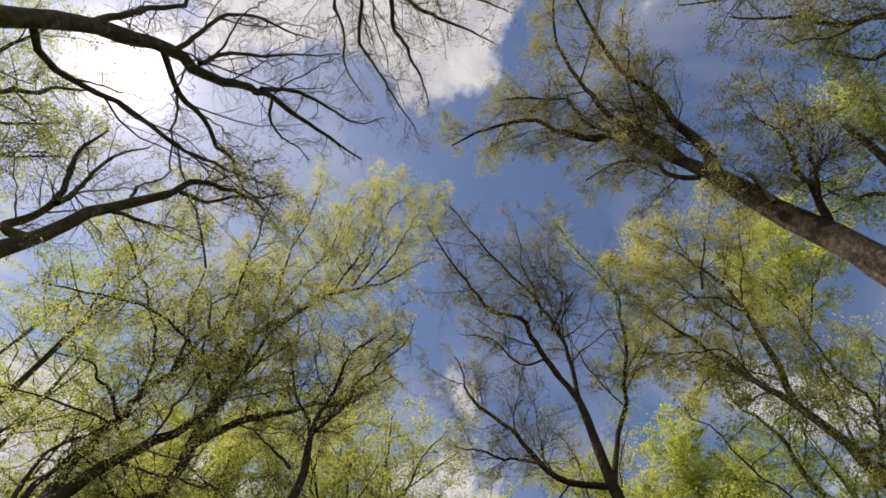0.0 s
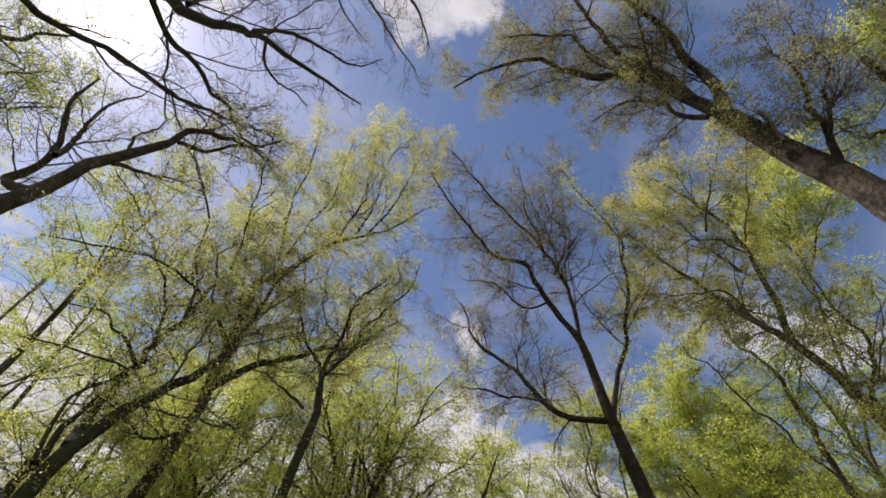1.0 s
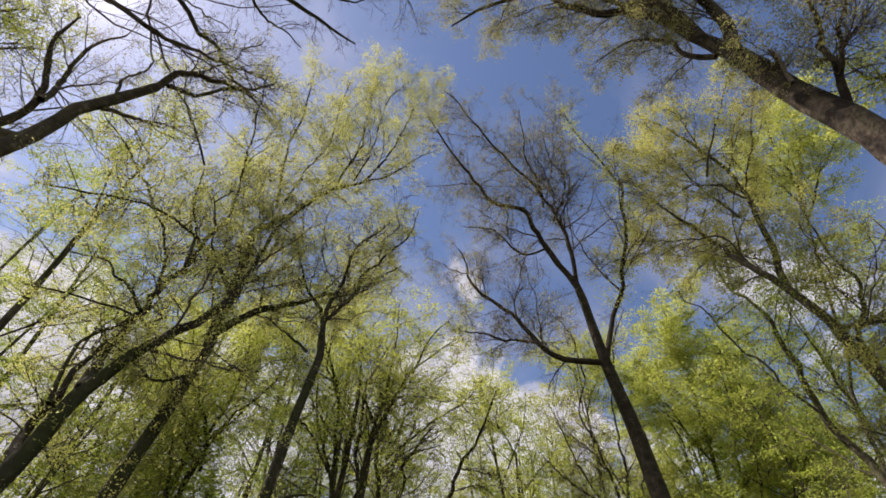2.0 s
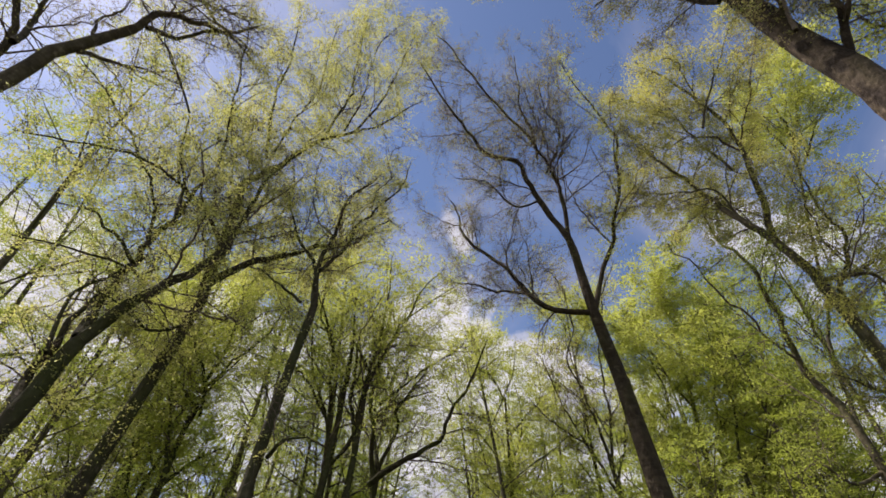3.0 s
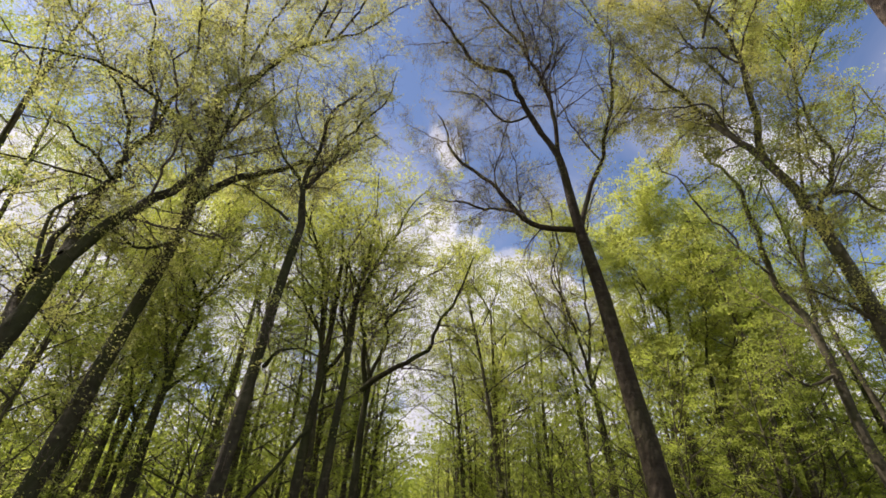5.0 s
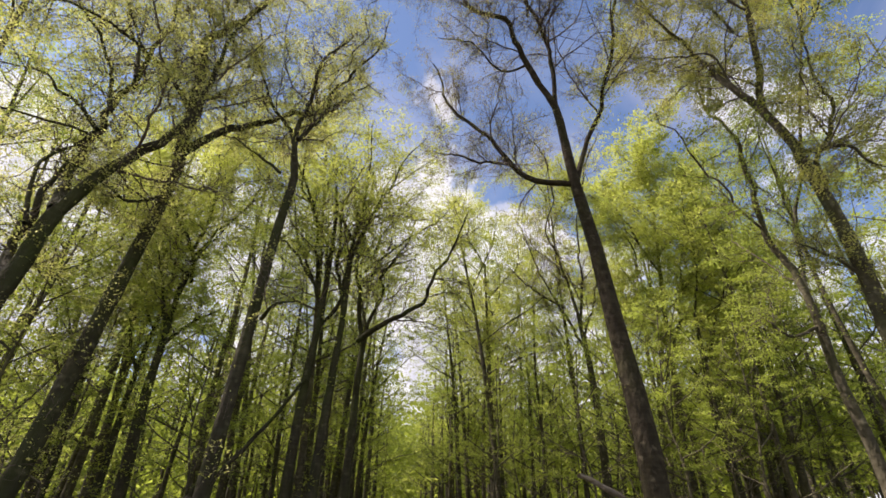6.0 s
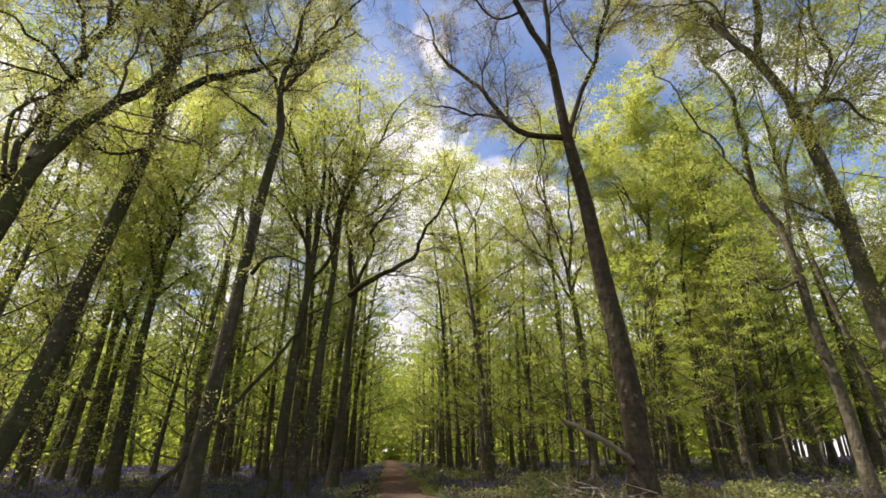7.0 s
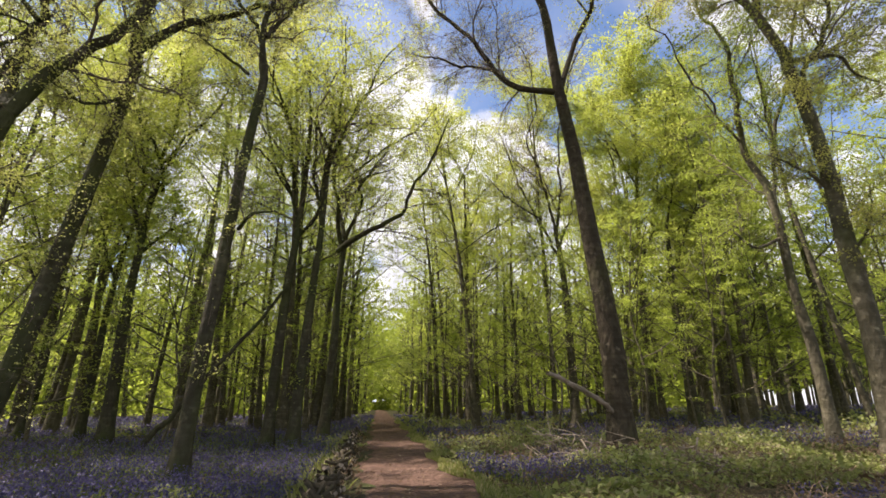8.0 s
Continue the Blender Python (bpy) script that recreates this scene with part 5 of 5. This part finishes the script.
def bluebells():
    rg = np.random.default_rng(41)
    x, y, r = scatter(44000, rg)
    mask = patchy(x, y, 0.55, 0.31)
    keep = off_path(x) & ((x < -1.2) | (x > 0) | (y > 24)) & np.where(x < 0.5, mask > -1.1, np.where(r < 16.5, mask > 0.35, mask > -0.75))
    x, y, r = x[keep], y[keep], r[keep]
    n = len(x)
    z = ground_z(x, y)
    h = 0.2 + 0.16 * rg.random(n)
    base = np.stack((x, y, z), 1)
    tip = base + np.stack((rg.normal(size=n) * 0.05, rg.normal(size=n) * 0.05, h), 1)
    k = np.maximum(1.0, r / 16)
    per = 4
    c = (base[:, None] + (tip - base)[:, None] * np.linspace(0.62, 1.05, per)[None, :, None]).reshape(-1, 3)
    m = len(c)
    kk = np.repeat(k, per)
    a = unit(rg.normal(size=(m, 3)) * np.array([1, 1, 0.3]) - np.array([0, 0, 0.5]))
    c[:, :2] += rg.normal(size=(m, 2)) * 0.03 * kk[:, None]
    V, F = leaves(c, a, unit(rg.normal(size=(m, 3))), 0.047 * kk * (0.7 + 0.6 * rg.random(m)))
    me = mesh_from("bluebell_flowers", V, F, BLUEBELL, False)
    tagged(new("bluebell_flowers", me), "carpet of violet-blue bluebell flowers on the woodland floor", "flowers", kind="stuff")
    # strap leaves and stems
    per = 1
    c = np.repeat(base, per, 0)
    m = len(c)
    a = unit(rg.normal(size=(m, 3)) * np.array([0.5, 0.5, 0.2]) + np.array([0, 0, 1.0]))
    V, F = leaves(c, a, unit(rg.normal(size=(m, 3)) * np.array([1, 1, 0.2])), np.repeat(h * 0.72, per) * (0.7 + 0.5 * rg.random(m)))
    V = V.reshape(m, 4, 3)
    mid = (V[:, 1:2] + V[:, 3:4]) / 2
    V[:, 1::2] = mid + (V[:, 1::2] - mid) * np.clip(np.repeat(r, per) / 45, 0.25, 0.8)[:, None, None]
    me = mesh_from("bluebell_leaves", V, F, BLADE, False)
    tagged(new("bluebell_leaves", me), "green strap leaves of the bluebells", "foliage", kind="stuff")


def herbs():
    rg = np.random.default_rng(43)
    x, y, r = scatter(62000, rg, 5.5, 50)
    mask = patchy(x + 9, y - 4, 0.6, 0.37)
    keep = off_path(x) & np.where(x < 0.5, mask > 0.75, np.where(r < 17.5, mask > -0.45, mask > 0.4))
    x, y, r = x[keep], y[keep], r[keep]
    per = 5
    base = np.stack((x, y, ground_z(x, y)), 1)
    c = np.repeat(base, per, 0)
    m = len(c)
    c[:, :2] += rg.normal(size=(m, 2)) * 0.11
    mound = np.where(x > 2, 0.55, 0.26) * (0.2 + np.clip(patchy(x, y, 1.1, 0.7), 0, 1))
    c[:, 2] += 0.02 + np.repeat(mound, per) * rg.random(m) ** 0.7
    V, F = leaflets(c, rg.normal(size=(m, 3)) * np.array([1, 1, 0.6]), unit(rg.normal(size=(m, 3)) * 0.8 + np.array([0, 0, 1])), (0.06 + 0.05 * rg.random(m)) * np.repeat(np.maximum(1, r / 15), per))
    # bramble canes and last year's dead stems
    n = 2600
    i = rg.integers(0, len(x), n)
    i = i[(x[i] > 2) & (r[i] < 24)]
    n = len(i)
    s = np.linspace(0, 1, 5)[None, :, None]
    way = unit(rg.normal(size=(n, 3)) * np.array([1, 1, 0])) * (0.3 + 0.5 * rg.random((n, 1)))
    canes = base[i][:, None, :] + way[:, None, :] * s + np.array([0, 0, 1.0]) * (0.35 + 0.6 * rg.random((n, 1, 1))) * (1.6 * s - 1.1 * s * s)
    V2, F2 = tubes(canes, np.full((n, 5), 0.0055) * np.linspace(1, 0.5, 5), 3)
    tagged(new("bramble_canes", mesh_from("bramble_canes", V2, F2, CANE)), "thin arching brown bramble canes among the herbs", "brambles", kind="stuff")
    tagged(new("herb_layer", mesh_from("herb_layer", V, F, HERB, False)), "green brambles and herbs covering the woodland floor", "plants", kind="stuff")
    # last year's bracken, brown and tangled
    u, v, d = scatter(16000, rg, 6.0, 26)
    keep = (u > 2.2) & (patchy(u - 5, v + 3, 0.9, 0.6) > 0.0)
    u, v = np.repeat(u[keep], 4), np.repeat(v[keep], 4)
    n = len(u)
    u, v = u + 0.13 * rg.normal(size=n), v + 0.13 * rg.normal(size=n)
    c = np.stack((u, v, ground_z(u, v) + 0.03 + 0.42 * rg.random(n) ** 1.5 * np.clip(0.35 + patchy(u, v, 1.3, 0.8), 0.15, 1)), 1)
    V3, F3 = leaflets(c, rg.normal(size=(n, 3)) * np.array([1, 1, 0.7]), unit(rg.normal(size=(n, 3)) + np.array([0, 0, 0.7])), 0.06 + 0.07 * rg.random(n))
    tagged(new("dead_bracken", mesh_from("dead_bracken", V3, F3, BRACKEN, False)), "tangled brown dead bracken among the green herbs", "bracken", kind="stuff")
    x, y, r = scatter(14000, rg, 5.0, 40)
    keep = off_path(x) | (rg.random(len(x)) < 0.25)
    x, y = x[keep], y[keep]
    n = len(x)
    c = np.stack((x, y, ground_z(x, y) + 0.045), 1)
    V, F = leaves(c, rg.normal(size=(n, 3)) * np.array([1, 1, 0.15]), unit(rg.normal(size=(n, 3)) * 0.3 + np.array([0, 0, 1])), 0.06 + 0.04 * rg.random(n))
    # dry leaves caught among the cut logs
    n = 3200
    y = 6.6 + 17 * rg.random(n) ** 1.4
    x = -0.78 - 0.012 * (y - 8) + 0.24 * rg.normal(size=n)
    c = np.stack((x, y, ground_z(x, y) + 0.02 + 0.2 * rg.random(n) * np.exp(-((x + 0.8) / 0.3) ** 2)), 1)
    V2, F2 = leaves(c, rg.normal(size=(n, 3)), unit(rg.normal(size=(n, 3)) + np.array([0, 0, 0.6])), 0.05 + 0.05 * rg.random(n))
    V, F = np.vstack((V, V2)), np.vstack((F, F2 + len(V)))
    tagged(new("leaf_litter", mesh_from("leaf_litter", V, F, LITTER, False)), "dry brown beech leaves strewn on the ground", "leaf litter", kind="stuff")


def blades(x, y, low, high, slim, rg):
    """Upright pointed blades rooted at x, y."""
    n = len(x)
    a = unit(rg.normal(size=(n, 3)) * np.array([0.5, 0.5, 0.2]) + np.array([0, 0, 1.0]))
    V, F = leaves(np.stack((x, y, ground_z(x, y)), 1), a, unit(rg.normal(size=(n, 3)) * np.array([1, 1, 0.2])), low + (high - low) * rg.random(n))
    V = V.reshape(n, 4, 3)
    mid = (V[:, 1:2] + V[:, 3:4]) / 2
    V[:, 1::2] = mid + (V[:, 1::2] - mid) * slim
    return V.reshape(-1, 3), F


def verge():
    """Short grass along the trodden edge of the path, and tall blades growing through the logs."""
    rg = np.random.default_rng(47)
    n = 13000
    y = 4 + 40 * rg.random(n) ** 1.6
    wide = 0.7 + 0.6 * np.sin(y * 1.3) * np.sin(y * 0.47 + 1)
    x = 1.64 + 0.18 * np.sin(y * 0.7 + 2) + 0.13 * np.sin(y * 2.1) + np.abs(rg.normal(size=n)) * 0.36 * wide
    V, F = blades(x, y, 0.07, 0.17, 0.4, rg)
    tagged(new("grass_verge", mesh_from("grass_verge", V, F, GRASS, False)), "short yellow-green grass fringing the dirt path", "grass", kind="stuff")
    n = 1500
    clump = 6.4 + 18 * rg.random(90) ** 1.5
    k = rg.integers(0, 90, n)
    y = clump[k] + 0.12 * rg.normal(size=n)
    x = -1.25 + 0.5 * np.random.default_rng(48).random(90)[k] - 0.012 * (y - 8) + 0.12 * rg.normal(size=n)
    V, F = blades(x, y, 0.16, 0.36, 0.22, rg)
    tagged(new("strap_leaves", mesh_from("strap_leaves", V, F, GRASS, False)), "pale green strap leaves growing through the cut logs", "foliage", kind="stuff")


bluebells()
herbs()
verge()


# ---- dead wood ----
def pole():
    """A fallen stem that leans from the flowers into a standing tree."""
    line = smooth_line([(-7.4, 17.0, float(ground_z(-7.4, 17.0)) - 0.05), (-6.5, 16.95, 1.03), (-5.55, 16.9, 2.25), (-4.55, 16.9, 3.5), (-3.55, 16.9, 4.95), (-3.3, 16.9, 5.3)], 22)
    line[1:-1] += np.random.default_rng(3).normal(size=(20, 3)) * 0.025
    root = new("fallen_stem")
    root.location = line[0]
    tagged(root, "dark fallen stem leaning against a standing beech", "dead wood")
    V, F = tubes((line - line[0])[None], np.linspace(0.1, 0.05, 22)[None], 8)
    part("stem", mesh_from("stem", V, F, BARK_MOSSY), root)
    rg = np.random.default_rng(9)
    Q, RQ = shoots((line - line[0])[None], np.linspace(0.1, 0.05, 22)[None], 4, 0.35, 0.95, 45, (0.35, 0.03), 5, 0.1, rg)
    for i in range(len(Q)):
        V, F = tubes(Q[i:i + 1], RQ[i:i + 1], 5)
        part("side_stub", mesh_from("side_stub", V, F, BARK_MOSSY), root)


def log_mesh(seed):
    """A short cut log with sawn ends."""
    rg = np.random.default_rng(seed)
    bm = bmesh.new()
    sides, rings = 9, 5
    L, r = rg.uniform(0.2, 0.5), rg.uniform(0.016, 0.042)
    made = []
    for j in range(rings):
        s = j / (rings - 1)
        off = rg.normal(size=2) * 0.008
        made.append([bm.verts.new(((s - 0.5) * L, off[0] + r * (1 + 0.1 * rg.normal()) * math.cos(a), off[1] + r * (1 + 0.1 * rg.normal()) * math.sin(a))) for a in np.arange(sides) * 2 * math.pi / sides])
    for j in range(rings - 1):
        for i in range(sides):
            f = bm.faces.new((made[j][i], made[j][(i + 1) % sides], made[j + 1][(i + 1) % sides], made[j + 1][i]))
            f.smooth = True
    for ring in (made[0], made[-1]):
        f = bm.faces.new(ring)
        f.material_index = 1
    bmesh.ops.recalc_face_normals(bm, faces=bm.faces)
    me = bpy.data.meshes.new("cut_log")
    bm.to_mesh(me)
    bm.free()
    me.materials.append(BARK_OLD)
    me.materials.append(DEADWOOD)
    return me


def log_edge():
    rg = random.Random(17)
    meshes = [log_mesh(60 + i) for i in range(6)]
    for i in range(230):
        y = 6.8 + 18 * (i / 230) ** 1.5 + rg.uniform(-0.15, 0.15)
        layer = i % 5
        x = -0.72 - 0.012 * (y - 8) + rg.uniform(-0.36, 0.24) * (1 - 0.17 * layer)
        ob = new("cut_log", rg.choice(meshes))
        ob.matrix_basis = pose(x, y, float(ground_z(x, y)) + 0.03 + 0.06 * layer + rg.uniform(0, 0.02), rg.uniform(0, 360), rg.uniform(-40, 40), rg.uniform(-90, 90))
        tagged(ob, "short cut log with pale sawn ends beside the path", "log", "logs along the path edge")


def brush(x, y, n, spread, high, seed):
    """A heap of dry sticks; every stick rests on the heap below it."""
    rg = np.random.default_rng(seed)
    root = new("brush_pile")
    z = float(ground_z(x, y))
    root.location = (x, y, z)
    tagged(root, "heap of dry pale sticks lying among brambles", "brush pile", "brush piles")
    for i in range(n):
        c = np.array([rg.normal() * spread, rg.normal() * spread * 0.6, 0.02 + high * rg.random() * (1 - i / n * 0.3)])
        d = unit(np.array([rg.normal(), rg.normal() * 0.6, rg.normal() * 0.28]))
        L = rg.uniform(0.4, 1.3)
        line = smooth_line([c - d * L / 2, c + rg.normal(size=3) * 0.05, c + d * L / 2], 6)
        line[:, 2] = np.maximum(line[:, 2], 0.0)
        V, F = tubes(line[None], np.linspace(0.014, 0.006, 6)[None] * rg.uniform(0.7, 1.5), 5)
        part("stick", mesh_from("stick", V, F, DEADWOOD), root)


pole()
log_edge()
brush(6.0, 8.75, 90, 0.5, 0.42, 71)
brush(4.9, 12.2, 60, 0.6, 0.75, 72)
brush(5.1, 11.2, 26, 0.7, 0.2, 73)
brush(8.8, 11.6, 22, 0.8, 0.2, 74)
